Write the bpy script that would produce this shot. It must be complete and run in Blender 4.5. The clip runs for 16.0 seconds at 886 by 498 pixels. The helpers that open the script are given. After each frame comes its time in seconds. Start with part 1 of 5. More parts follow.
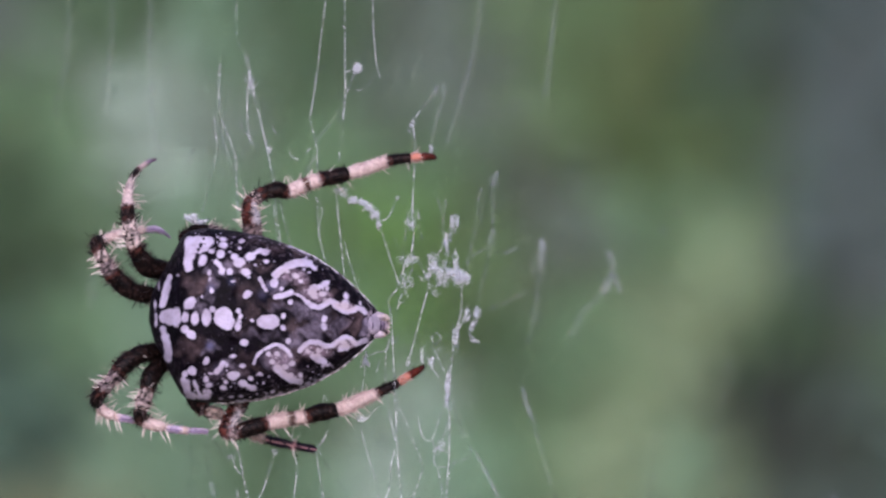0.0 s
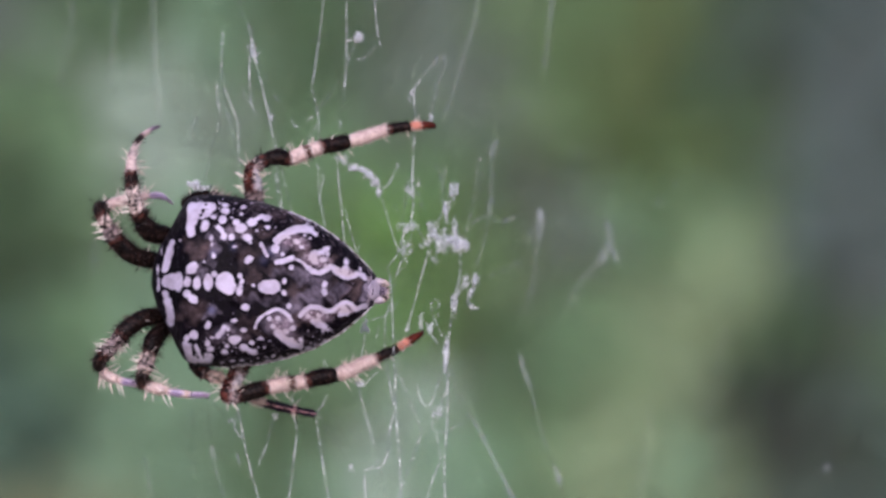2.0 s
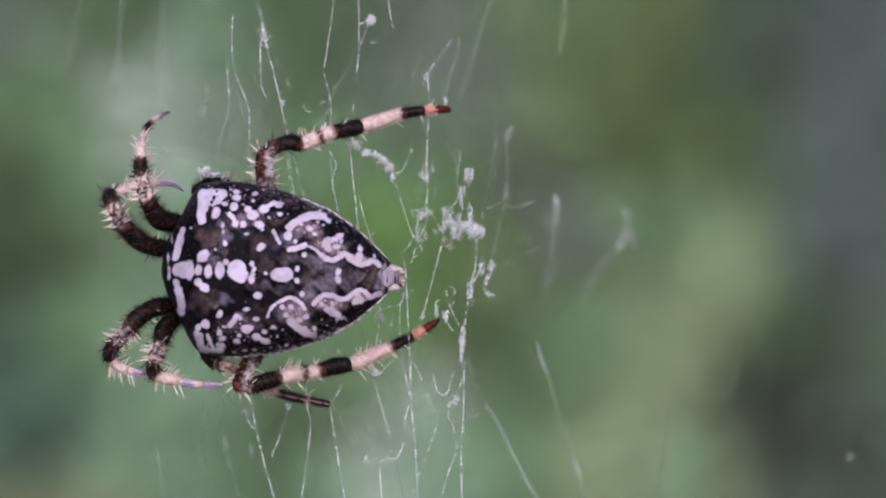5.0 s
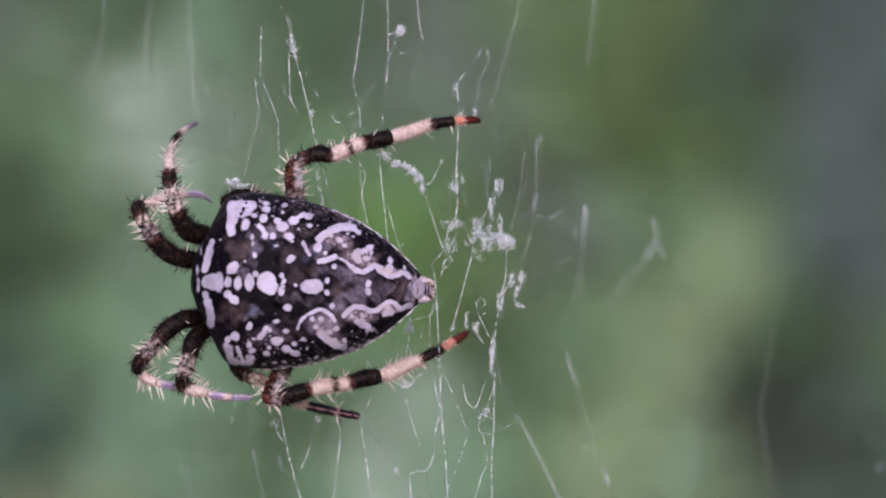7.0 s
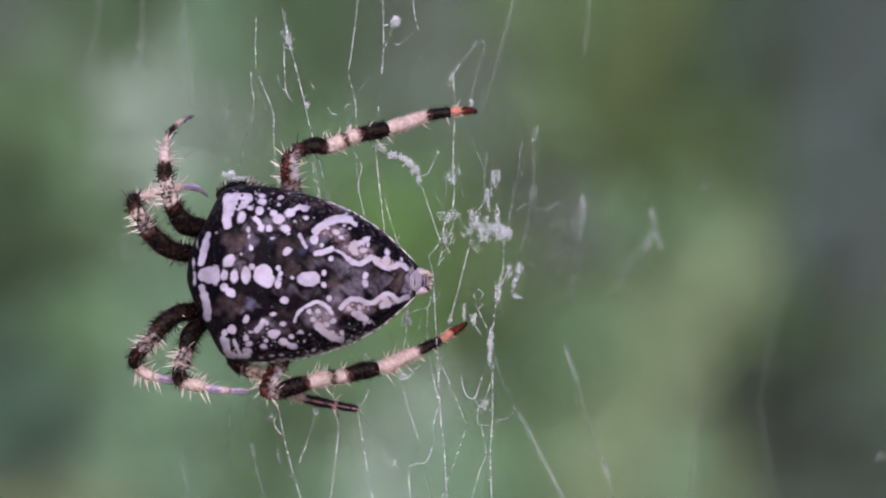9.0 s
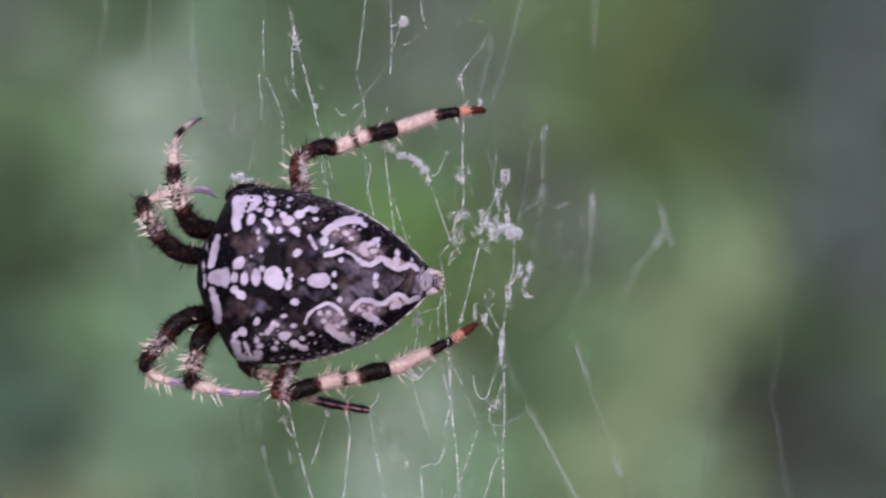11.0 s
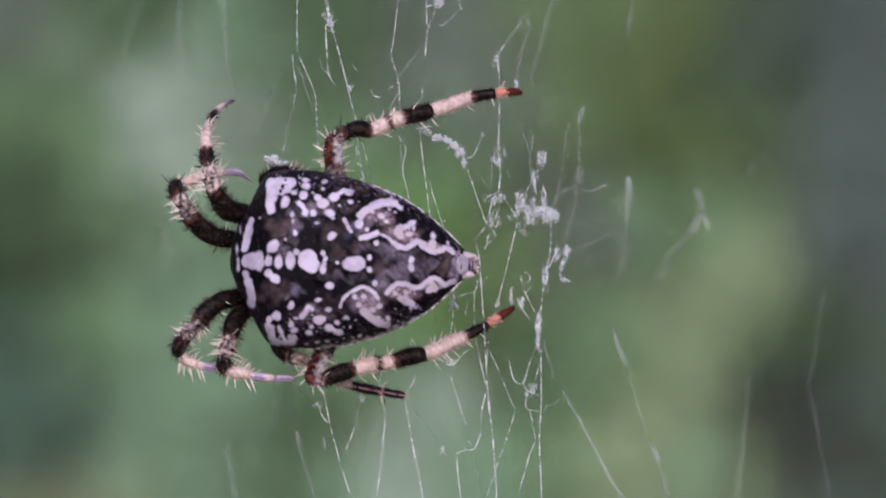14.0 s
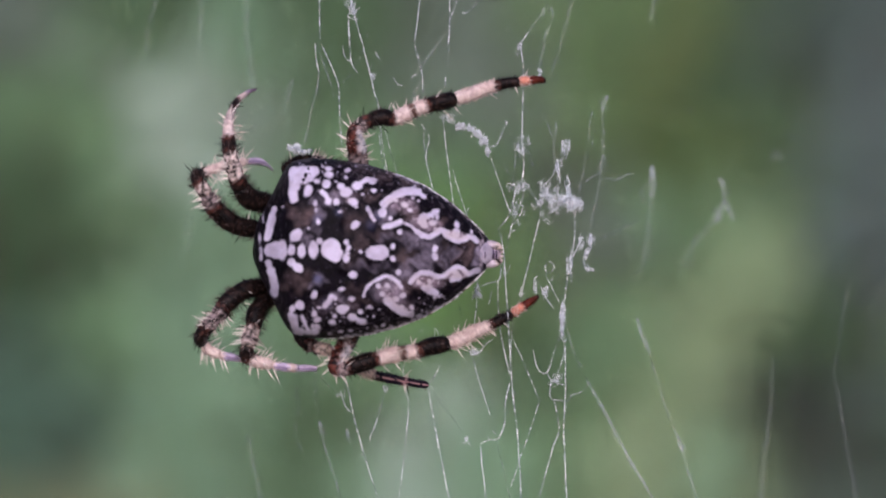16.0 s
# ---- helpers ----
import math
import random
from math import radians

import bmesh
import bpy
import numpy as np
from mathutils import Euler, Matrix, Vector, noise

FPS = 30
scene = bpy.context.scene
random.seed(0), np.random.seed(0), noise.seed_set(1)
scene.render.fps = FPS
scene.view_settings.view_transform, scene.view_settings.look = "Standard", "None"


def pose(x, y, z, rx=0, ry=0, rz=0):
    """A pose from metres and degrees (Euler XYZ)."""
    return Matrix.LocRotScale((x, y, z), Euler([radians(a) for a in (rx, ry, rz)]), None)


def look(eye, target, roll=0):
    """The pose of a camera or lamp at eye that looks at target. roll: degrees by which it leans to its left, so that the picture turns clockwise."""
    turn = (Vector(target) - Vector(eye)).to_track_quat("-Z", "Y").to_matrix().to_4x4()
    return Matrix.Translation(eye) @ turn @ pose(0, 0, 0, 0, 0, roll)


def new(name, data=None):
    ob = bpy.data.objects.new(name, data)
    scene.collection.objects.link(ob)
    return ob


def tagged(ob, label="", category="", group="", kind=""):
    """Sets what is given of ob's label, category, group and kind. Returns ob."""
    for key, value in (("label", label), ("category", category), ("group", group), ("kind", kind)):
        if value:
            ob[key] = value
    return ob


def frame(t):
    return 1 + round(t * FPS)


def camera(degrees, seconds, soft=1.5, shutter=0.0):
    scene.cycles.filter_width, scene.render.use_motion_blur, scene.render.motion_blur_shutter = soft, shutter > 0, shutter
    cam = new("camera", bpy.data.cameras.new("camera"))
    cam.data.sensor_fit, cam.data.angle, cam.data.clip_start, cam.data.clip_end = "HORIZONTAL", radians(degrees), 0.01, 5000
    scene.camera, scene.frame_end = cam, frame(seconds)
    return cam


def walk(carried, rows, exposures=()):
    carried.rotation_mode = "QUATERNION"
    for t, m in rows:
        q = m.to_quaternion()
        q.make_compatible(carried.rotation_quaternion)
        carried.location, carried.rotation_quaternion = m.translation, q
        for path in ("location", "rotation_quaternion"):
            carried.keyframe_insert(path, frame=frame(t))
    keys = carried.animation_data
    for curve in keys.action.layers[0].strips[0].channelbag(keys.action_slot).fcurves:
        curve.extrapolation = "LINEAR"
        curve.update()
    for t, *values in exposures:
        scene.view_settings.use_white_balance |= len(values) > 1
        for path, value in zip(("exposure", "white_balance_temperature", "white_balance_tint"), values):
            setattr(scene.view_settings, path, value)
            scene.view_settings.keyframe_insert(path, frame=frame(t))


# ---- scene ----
MM = 0.001
HEIGHT = 1.2          # the spider hangs 1.2 m over the ground
AWAY = 0.3            # from the lens to the web
K = 0.028 * MM        # unit of the spider's and web's plan
CAM_ANGLE = 8.369

# ---- camera and its walk ----
cam = camera(CAM_ANGLE, 16.0, soft=2.0, shutter=0.5)
cam.data.dof.use_dof = True
cam.data.dof.focus_distance = 0.302
cam.data.dof.aperture_fstop = 68.0
PAN = [(0.0, 0.0), (7.5, 0.0), (11.5, 0.064), (12.5, 0.096), (14.5, 0.187), (16.0, 0.267)]
walk(cam, [(t, pose(0, -AWAY, HEIGHT, 90, 0, a)) for t, a in PAN],
     exposures=[(0.0, 0.08, 5770, 27), (1.0, 0.10, 5820, 27), (1.5, 0.10, 5850, 26), (2.0, 0.10, 5900, 25), (2.6, 0.10, 5990, 23),
                (3.6, 0.10, 5990, 23), (6.0, 0.07, 5990, 23), (8.5, 0.05, 5990, 23), (16.0, 0.02, 5990, 23)])


# ---- overcast daylight ----
world = bpy.data.worlds.new("overcast_sky")
scene.world = world
world.use_nodes = True
wn = world.node_tree
sky = wn.nodes.new("ShaderNodeTexSky")
sky.sky_type = "NISHITA"
sky.sun_disc = False
sky.sun_elevation, sky.sun_rotation = radians(20), radians(183)
sky.dust_density, sky.ozone_density = 1.6, 1.0
wn.nodes["Background"].inputs["Strength"].default_value = 0.09
wn.links.new(sky.outputs["Color"], wn.nodes["Background"].inputs["Color"])
sun_data = bpy.data.lights.new("sun", "SUN")
sun_data.energy, sun_data.angle, sun_data.color = 3.5, radians(80), (1.0, 0.96, 0.97)
sun = new("sun", sun_data)
sun.matrix_world = look((-0.2, -4.0, 1.9), (0, 0, 1.2))


# ---- materials ----
def material(name, rough=0.6, spec=0.4):
    m = bpy.data.materials.new(name)
    m.use_nodes = True
    b = m.node_tree.nodes["Principled BSDF"]
    b.inputs["Roughness"].default_value = rough
    b.inputs["Specular IOR Level"].default_value = spec
    return m, m.node_tree, b


def node(nt, kind, **sets):
    n = nt.nodes.new("ShaderNode" + kind)
    for key, value in sets.items():
        n.inputs[key.replace("_", " ")].default_value = value
    return n


def noise_at(nt, scale, detail=4.0, rough=0.55):
    co = nt.nodes.new("ShaderNodeTexCoord")
    n = node(nt, "TexNoise", Scale=scale, Detail=detail, Roughness=rough)
    nt.links.new(co.outputs["Object"], n.inputs["Vector"])
    return n.outputs["Fac"]


def ramp(nt, fac, stops):
    r = nt.nodes.new("ShaderNodeValToRGB")
    while len(r.color_ramp.elements) < len(stops):
        r.color_ramp.elements.new(0.5)
    for e, (p, c) in zip(r.color_ramp.elements, stops):
        e.position, e.color = p, (*c, 1.0)
    nt.links.new(fac, r.inputs["Fac"])
    return r.outputs["Color"]


def mix(nt, fac, a, b, blend="MIX"):
    n = nt.nodes.new("ShaderNodeMix")
    n.data_type, n.blend_type = "RGBA", blend
    for value, slot in ((fac, 0), (a, 6), (b, 7)):
        if isinstance(value, (int, float)):
            n.inputs[slot].default_value = value
        elif isinstance(value, tuple):
            n.inputs[slot].default_value = (*value, 1.0)
        else:
            nt.links.new(value, n.inputs[slot])
    return n.outputs[2]


def sums(nt, op, a, b, clamp=False):
    n = nt.nodes.new("ShaderNodeMath")
    n.operation, n.use_clamp = op, clamp
    for value, slot in ((a, 0), (b, 1)):
        if isinstance(value, (int, float)):
            n.inputs[slot].default_value = value
        else:
            nt.links.new(value, n.inputs[slot])
    return n.outputs[0]


def attribute(nt, name, out="Fac"):
    n = nt.nodes.new("ShaderNodeAttribute")
    n.attribute_name = name
    return n.outputs[out]


def bump(nt, b, height, strength, distance):
    n = node(nt, "Bump", Strength=strength, Distance=distance)
    nt.links.new(height, n.inputs["Height"])
    nt.links.new(n.outputs["Normal"], b.inputs["Normal"])


def abdomen_material():
    m, nt, b = material("patterned_cuticle", 0.45, 0.07)
    fine = noise_at(nt, 9000, 3)
    mid = noise_at(nt, 2500, 4)
    # black cuticle, brown leaf-shaped field, pale flecks and white pigment
    brown = ramp(nt, sums(nt, "ADD", sums(nt, "MULTIPLY", mid, 0.6), sums(nt, "MULTIPLY", noise_at(nt, 700, 5, 0.7), 0.4)), [(0.34, (0.06, 0.04, 0.042)), (0.62, (0.19, 0.128, 0.135))])
    black = ramp(nt, mid, [(0.3, (0.002, 0.0012, 0.002)), (0.75, (0.008, 0.005, 0.010))])
    patchy = sums(nt, "ADD", sums(nt, "MULTIPLY", noise_at(nt, 1500, 4, 0.65), 1.9), -0.2, True)
    base = mix(nt, sums(nt, "MULTIPLY", attribute(nt, "brown"), patchy), black, brown)
    grey_violet = ramp(nt, noise_at(nt, 1900, 5, 0.7), [(0.34, (0.07, 0.055, 0.078)), (0.62, (0.33, 0.27, 0.36))])
    base = mix(nt, attribute(nt, "cool"), base, grey_violet)
    flecks = sums(nt, "MULTIPLY", attribute(nt, "fleck"),
                  sums(nt, "MULTIPLY", sums(nt, "SUBTRACT", noise_at(nt, 4200, 3), 0.52), 8.0, True), True)
    base = mix(nt, sums(nt, "MULTIPLY", attribute(nt, "grey"), sums(nt, "ADD", sums(nt, "MULTIPLY", mid, 2.0), -0.5, True), True), base, (0.42, 0.3, 0.38))
    base = mix(nt, flecks, base, (0.56, 0.45, 0.53))
    dust = sums(nt, "MULTIPLY", sums(nt, "SUBTRACT", noise_at(nt, 7000, 2), 0.66), 9.0, True)
    base = mix(nt, sums(nt, "MULTIPLY", dust, 0.3), base, (0.42, 0.35, 0.46))
    edge = sums(nt, "ADD", attribute(nt, "mark"), sums(nt, "MULTIPLY", sums(nt, "SUBTRACT", fine, 0.5), 3.0))
    white_mask = sums(nt, "ADD", sums(nt, "MULTIPLY", edge, 0.36), 0.26, True)
    white = ramp(nt, noise_at(nt, 1100, 4), [(0.32, (0.44, 0.37, 0.48)), (0.58, (0.66, 0.58, 0.74))])
    # bluish sky glints, mixed into the cuticle's base colour
    base = mix(nt, attribute(nt, "blue"), base, (0.14, 0.15, 0.3))
    white = mix(nt, sums(nt, "MULTIPLY", attribute(nt, "grey"), 0.75), white, (0.56, 0.45, 0.47))
    nt.links.new(mix(nt, white_mask, base, white), b.inputs["Base Color"])
    bump(nt, b, sums(nt, "ADD", mid, sums(nt, "MULTIPLY", fine, 0.5)), 0.5, 0.00016)
    return m


def pigment_material(name, rough, scale, depth):
    m, nt, b = material(name, rough, 0.1)
    n = noise_at(nt, scale, 4)
    shade = ramp(nt, n, [(0.25, (0.8, 0.78, 0.78)), (0.75, (1.1, 1.1, 1.1))])
    nt.links.new(mix(nt, 1.0, attribute(nt, "pigment", "Color"), shade, "MULTIPLY"), b.inputs["Base Color"])
    bump(nt, b, noise_at(nt, scale * 2.5, 3), 0.3, depth)
    return m


def silk_material(name, cover, tint=(0.95, 0.97, 1.0), grain=0):
    m, nt, b = material(name, 0.4, 0.5)
    b.inputs["Base Color"].default_value = (*tint, 1.0)
    through_silk = node(nt, "BsdfTranslucent", Color=(*tint, 1.0))
    lit = nt.nodes.new("ShaderNodeMixShader")
    lit.inputs[0].default_value = 0.15
    nt.links.new(b.outputs[0], lit.inputs[1])
    nt.links.new(through_silk.outputs[0], lit.inputs[2])
    fade = sums(nt, "MULTIPLY", sums(nt, "SUBTRACT", noise_at(nt, 900 if grain else 2400, 3), 0.45), 6.0, True)
    if grain:
        speck = sums(nt, "MULTIPLY", sums(nt, "SUBTRACT", noise_at(nt, grain, 2), 0.49), 8.0, True)
        fade = sums(nt, "ADD", sums(nt, "MULTIPLY", fade, 0.45), sums(nt, "MULTIPLY", speck, 0.65))
        a = sums(nt, "ADD", sums(nt, "MULTIPLY", fade, cover * 0.85), cover * 0.1, True)
    else:
        a = sums(nt, "ADD", sums(nt, "MULTIPLY", fade, cover * 1.4), cover * 0.2, True)
    thin = nt.nodes.new("ShaderNodeMixShader")
    clear = nt.nodes.new("ShaderNodeBsdfTransparent")
    nt.links.new(a, thin.inputs[0])
    nt.links.new(clear.outputs[0], thin.inputs[1])
    nt.links.new(lit.outputs[0], thin.inputs[2])
    nt.links.new(thin.outputs[0], nt.nodes["Material Output"].inputs["Surface"])
    return m


def leaf_material(name, dark, light):
    m, nt, b = material(name, 0.5, 0.4)
    geo = nt.nodes.new("ShaderNodeNewGeometry")
    tone = ramp(nt, geo.outputs["Random Per Island"], [(0.0, dark), (1.0, light)])
    vein = ramp(nt, noise_at(nt, 160, 4), [(0.3, (0.8, 0.8, 0.8)), (0.7, (1.12, 1.12, 1.12))])
    nt.links.new(mix(nt, 1.0, tone, vein, "MULTIPLY"), b.inputs["Base Color"])
    b.inputs["Transmission Weight"].default_value = 0.0
    return m


def plain_material(name, lo, hi, scale, rough=0.85):
    m, nt, b = material(name, rough, 0.2)
    n = noise_at(nt, scale, 6)
    nt.links.new(ramp(nt, n, [(0.3, lo), (0.7, hi)]), b.inputs["Base Color"])
    bump(nt, b, noise_at(nt, scale * 6, 4), 0.4, 0.01)
    return m


CUTICLE = abdomen_material()
LEGS = pigment_material("banded_leg_cuticle", 0.42, 4200, 0.00003)
BRISTLE = pigment_material("bristle", 0.4, 2000, 0.00002)
SILK = silk_material("silk", 1.7, grain=3500)
SILK_FINE = silk_material("fine_silk", 1.5, grain=3500)
SILK_WOOL = silk_material("felted_silk", 2.3, grain=3500)
SILK_DIM = silk_material("dim_silk", 0.2)
SILK_FAINT = silk_material("faint_silk", 0.11)
BARK = plain_material("twig_bark", (0.05, 0.04, 0.03), (0.14, 0.11, 0.08), 60)
SOIL = plain_material("garden_ground", (0.05, 0.07, 0.03), (0.11, 0.12, 0.06), 3)

BLACK, REDBROWN, BROWN = (0.006, 0.0042, 0.0042), (0.075, 0.02, 0.015), (0.1, 0.06, 0.05)
PALE, ORANGE, LILAC = (0.76, 0.6, 0.55), (0.62, 0.24, 0.17), (0.56, 0.46, 0.62)
DARKRED = (0.11, 0.02, 0.012)
INK, PINK = (0.018, 0.012, 0.024), (0.5, 0.27, 0.28)
RING = (0.13, 0.07, 0.055)
RIM_FRINGE = (0.86, 0.82, 0.88)
GREYPALE, STRAW = (0.45, 0.34, 0.34), (0.93, 0.81, 0.74)


# ---- mesh helpers ----
def at(u, v, d=0.0):
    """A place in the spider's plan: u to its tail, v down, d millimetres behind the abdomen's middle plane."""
    f = 1 + d * MM / AWAY
    return Vector((((u - 784) * f + 209) * K, d * MM, ((441 - v) * f + 74) * K))


def link(name, verts, faces, mat, parent=None, label="", smooth=True):
    me = bpy.data.meshes.new(name)
    me.from_pydata([tuple(v) for v in verts], [], faces)
    me.materials.append(mat)
    if smooth:
        me.polygons.foreach_set("use_smooth", [True] * len(me.polygons))
    ob = new(name, me)
    ob.parent = parent
    if label:
        tagged(ob, label)
    return ob


def colour_verts(ob, colours):
    a = ob.data.attributes.new("pigment", "FLOAT_COLOR", "POINT")
    a.data.foreach_set("color", np.array([(*c, 1.0) for c in colours], dtype=np.float32).ravel())


def spline(points, step):
    """Catmull-Rom through rows of any width, about one row a step."""
    p = np.array(points, dtype=float)
    if len(p) == 2:
        n = max(2, int(np.linalg.norm(p[1, :2] - p[0, :2]) / step) + 1)
        return p[0] + (p[1] - p[0]) * np.linspace(0, 1, n)[:, None]
    q = np.vstack([2 * p[0] - p[1], p, 2 * p[-1] - p[-2]])
    out = []
    for i in range(1, len(q) - 2):
        a, b, c, d = q[i - 1], q[i], q[i + 1], q[i + 2]
        n = max(2, int(np.linalg.norm(c[:2] - b[:2]) / step) + 1)
        for s in np.linspace(0, 1, n, endpoint=False):
            out.append(0.5 * (2 * b + (c - a) * s + (2 * a - 5 * b + 4 * c - d) * s * s + (3 * b - a - 3 * c + d) * s ** 3))
    out.append(p[-1])
    return np.array(out)


def tube(centres, radii, sides):
    """Verts and faces of a closed tube, its rings carried along the line without twist."""
    c = [Vector(p) for p in centres]
    verts, faces, side = [], [], None
    for i, p in enumerate(c):
        t = (c[min(i + 1, len(c) - 1)] - c[max(i - 1, 0)]).normalized()
        if side is None:
            side = t.cross(Vector((0, 1, 0)))
            if side.length < 0.2:
                side = t.cross(Vector((1, 0, 0)))
        side = (side - t * side.dot(t)).normalized()
        up = t.cross(side)
        for k in range(sides):
            a = 2 * math.pi * k / sides
            verts.append(p + (side * math.cos(a) + up * math.sin(a)) * radii[i])
    for i in range(len(c) - 1):
        for k in range(sides):
            j = (k + 1) % sides
            faces.append((i * sides + k, i * sides + j, (i + 1) * sides + j, (i + 1) * sides + k))
    faces.append(tuple(range(sides - 1, -1, -1)))
    faces.append(tuple(range((len(c) - 1) * sides, len(c) * sides)))
    return verts, faces


# ---- the spider ----
WIDTHS = [(350, 0), (351, 15), (354, 33), (360, 50), (368, 65), (380, 86), (390, 108), (400, 128), (410, 144), (420, 152),
          (450, 159), (500, 157), (550, 150), (600, 136), (650, 116), (700, 85), (740, 49), (757, 32), (765, 22), (769, 12), (770, 0)]
marks, browns, cools, holes, greys = [], [], [], [], []
DU, DV = -11, 23      # the pattern's own origin in the plan


def spot(u, v, ru, rv, lean=0):
    marks.append(("e", u + DU, v + DV, ru, rv, radians(lean)))


def streak(r, *pts):
    p = spline([(pts[i] + DU, pts[i + 1] + DV) for i in range(0, len(pts), 2)], 6)
    marks.extend(("s", *a, *b, r) for a, b in zip(p[:-1], p[1:]))


def field(group, u, v, ru, rv, lean=0, strength=1.0):
    group.append((u + DU, v + DV, ru, rv, radians(lean), strength))


def hole(u, v, ru, rv):
    holes.append((u + DU, v + DV, ru, rv))


def pattern():
    """The white and brown pigment on the back, as garden cross spiders wear it."""
    # cross along the midline
    spot(372, 469, 3, 9), spot(374, 497, 3.5, 13), spot(389, 490, 10, 12), spot(400, 490, 15, 16), spot(411, 490, 9.5, 19)
    spot(427, 490, 7.5, 11), spot(445, 492, 8, 13), spot(466, 489, 9.5, 16), spot(497, 489, 18, 19), spot(503, 497, 15, 16), spot(491, 487, 12, 13)
    spot(524, 477, 5, 6), spot(528, 487, 5, 5.5), spot(526, 496, 5, 5), spot(523, 505, 7, 9)
    spot(549, 493, 4, 4), spot(578, 496, 21, 13.5), spot(585, 495, 14, 13), spot(606, 485, 5, 5.5), spot(606, 506, 5.5, 6)
    spot(618, 459, 5.5, 5.5), spot(615, 531, 5.5, 6.5), spot(535, 534, 8.5, 7, 25), spot(540, 446, 9.5, 6.5, -25), spot(536, 451, 5, 4)
    spot(435, 465, 13, 10, -45), spot(439, 460, 7, 8), spot(476, 475, 6.5, 6), spot(457, 452, 3.5, 3.5)
    spot(427, 512, 8.5, 7.5, 30), spot(438, 521, 11, 8.5, 35), spot(680, 489, 6, 7), spot(680, 503, 6.5, 7.5)
    # shoulder bars and corner patches
    streak(5.5, 397, 417, 395, 428), streak(7.2, 394, 432, 389, 452, 386, 467), streak(6, 386, 512, 390, 522), streak(7.5, 391, 526, 396, 545, 397, 566)
    spot(412, 414, 3.5, 3.5), spot(378, 432, 2.2, 9)
    streak(7, 431, 350, 450, 349, 471, 349), streak(10.5, 434, 352, 434, 376), streak(8.5, 430, 385, 432, 400), streak(7.5, 471, 351, 462, 362), streak(5, 458, 366, 452, 369)
    streak(8, 445, 352, 443, 366)
    hole(458, 347, 1.6, 1.4), hole(453, 359, 2.6, 4), hole(449, 367, 2, 2.6), hole(461, 356, 1.2, 1.2)
    spot(457, 386, 8, 12, 20), spot(473, 369, 6.5, 5), spot(490, 374, 8, 8.5), spot(494, 358, 9, 6.5), spot(494, 347, 7, 4.5), spot(527, 350, 6, 4)
    spot(524, 363, 4, 3.5), spot(483, 344, 2.2, 1.8), spot(513, 343, 3, 1.8), spot(483, 353, 2, 2)
    spot(428, 594, 6, 7), streak(6.5, 426, 604, 431, 620, 437, 634), spot(440, 634, 13, 7), spot(432, 617, 7, 15), streak(3.6, 446, 606, 451, 620, 457, 633)
    spot(441, 587, 9, 9), spot(456, 635, 9, 5.5), spot(467, 602, 5.5, 7), spot(472, 613, 7.5, 5.5), spot(468, 633, 9, 7), spot(472, 626, 6, 6), spot(464, 624, 3.5, 5)
    # flank spots, above
    streak(4.8, 482, 388, 490, 396, 494, 408), spot(493, 405, 6, 8, 20), spot(507, 406, 6.5, 7), spot(470, 409, 4, 6), spot(471, 420, 3, 4), spot(474, 441, 4.5, 7)
    spot(515, 379, 7.5, 7.5), spot(524, 389, 11.5, 9.5), spot(544, 378, 11, 8.5), streak(5, 549, 373, 562, 366), spot(570, 369, 9, 6.5), spot(572, 386, 6, 4.5)
    spot(536, 406, 9.5, 8), spot(542, 415, 4, 3), spot(553, 393, 3, 2.4), spot(563, 391, 2, 2), spot(513, 423, 4, 3), streak(3.8, 562, 417, 567, 427, 573, 438)
    # flank spots, below
    spot(467, 569, 6, 9, 15), streak(5.2, 497, 572, 492, 582, 485, 589), streak(2.6, 485, 590, 474, 592), spot(504, 576, 4, 5), spot(515, 559, 6, 4.2)
    spot(532, 577, 6.5, 5), spot(516, 595, 10.5, 9.5), spot(523, 593, 6, 6), spot(548, 600, 6, 4.8), spot(534, 609, 10, 7.5, 20), spot(552, 617, 8, 6.5), spot(544, 614, 6, 5)
    spot(563, 591, 5, 3.6, -20), spot(503, 607, 4.6, 3.8), spot(498, 617, 7.5, 5.6, 10), spot(511, 634, 6, 3.2), spot(530, 632, 5, 3.4), spot(493, 637, 5, 2.6)
    spot(571, 607, 2.6, 2.6), spot(588, 623, 4.6, 3.4, -15), spot(577, 626, 2.4, 2), spot(560, 628, 2.2, 2), spot(548, 634, 3, 1.8)
    # folium, above
    streak(7, 590, 411, 599, 402, 612, 395), streak(8, 612, 394, 626, 389, 640, 387, 650, 389), streak(5, 650, 390, 661, 397)
    spot(588, 425, 8.5, 9.5), spot(602, 435, 4, 4.5), spot(627, 412, 7.5, 5.5), spot(636, 421, 5, 4), spot(651, 405, 3.6, 2.8), spot(612, 404, 5, 4), spot(641, 400, 4, 3)
    streak(5.8, 591, 450, 605, 447, 619, 442), streak(3.2, 623, 443, 638, 449, 647, 458), streak(5.8, 650, 460, 660, 466, 672, 467, 683, 462, 690, 456)
    spot(660, 438, 11, 12.5), spot(671, 432, 9, 7), spot(681, 425, 9, 6.5, -25), spot(676, 444, 9, 5), spot(663, 449, 8, 4), spot(684, 433, 4, 6)
    hole(668, 440, 2.6, 3), hole(673, 437, 1.8, 2)
    streak(5.6, 695, 458, 703, 467, 715, 474, 727, 474, 738, 469, 746, 470, 753, 476), spot(717, 462, 8, 10), spot(719, 447, 5.5, 7), spot(745, 461, 3, 7, -15), spot(702, 460, 6, 4)
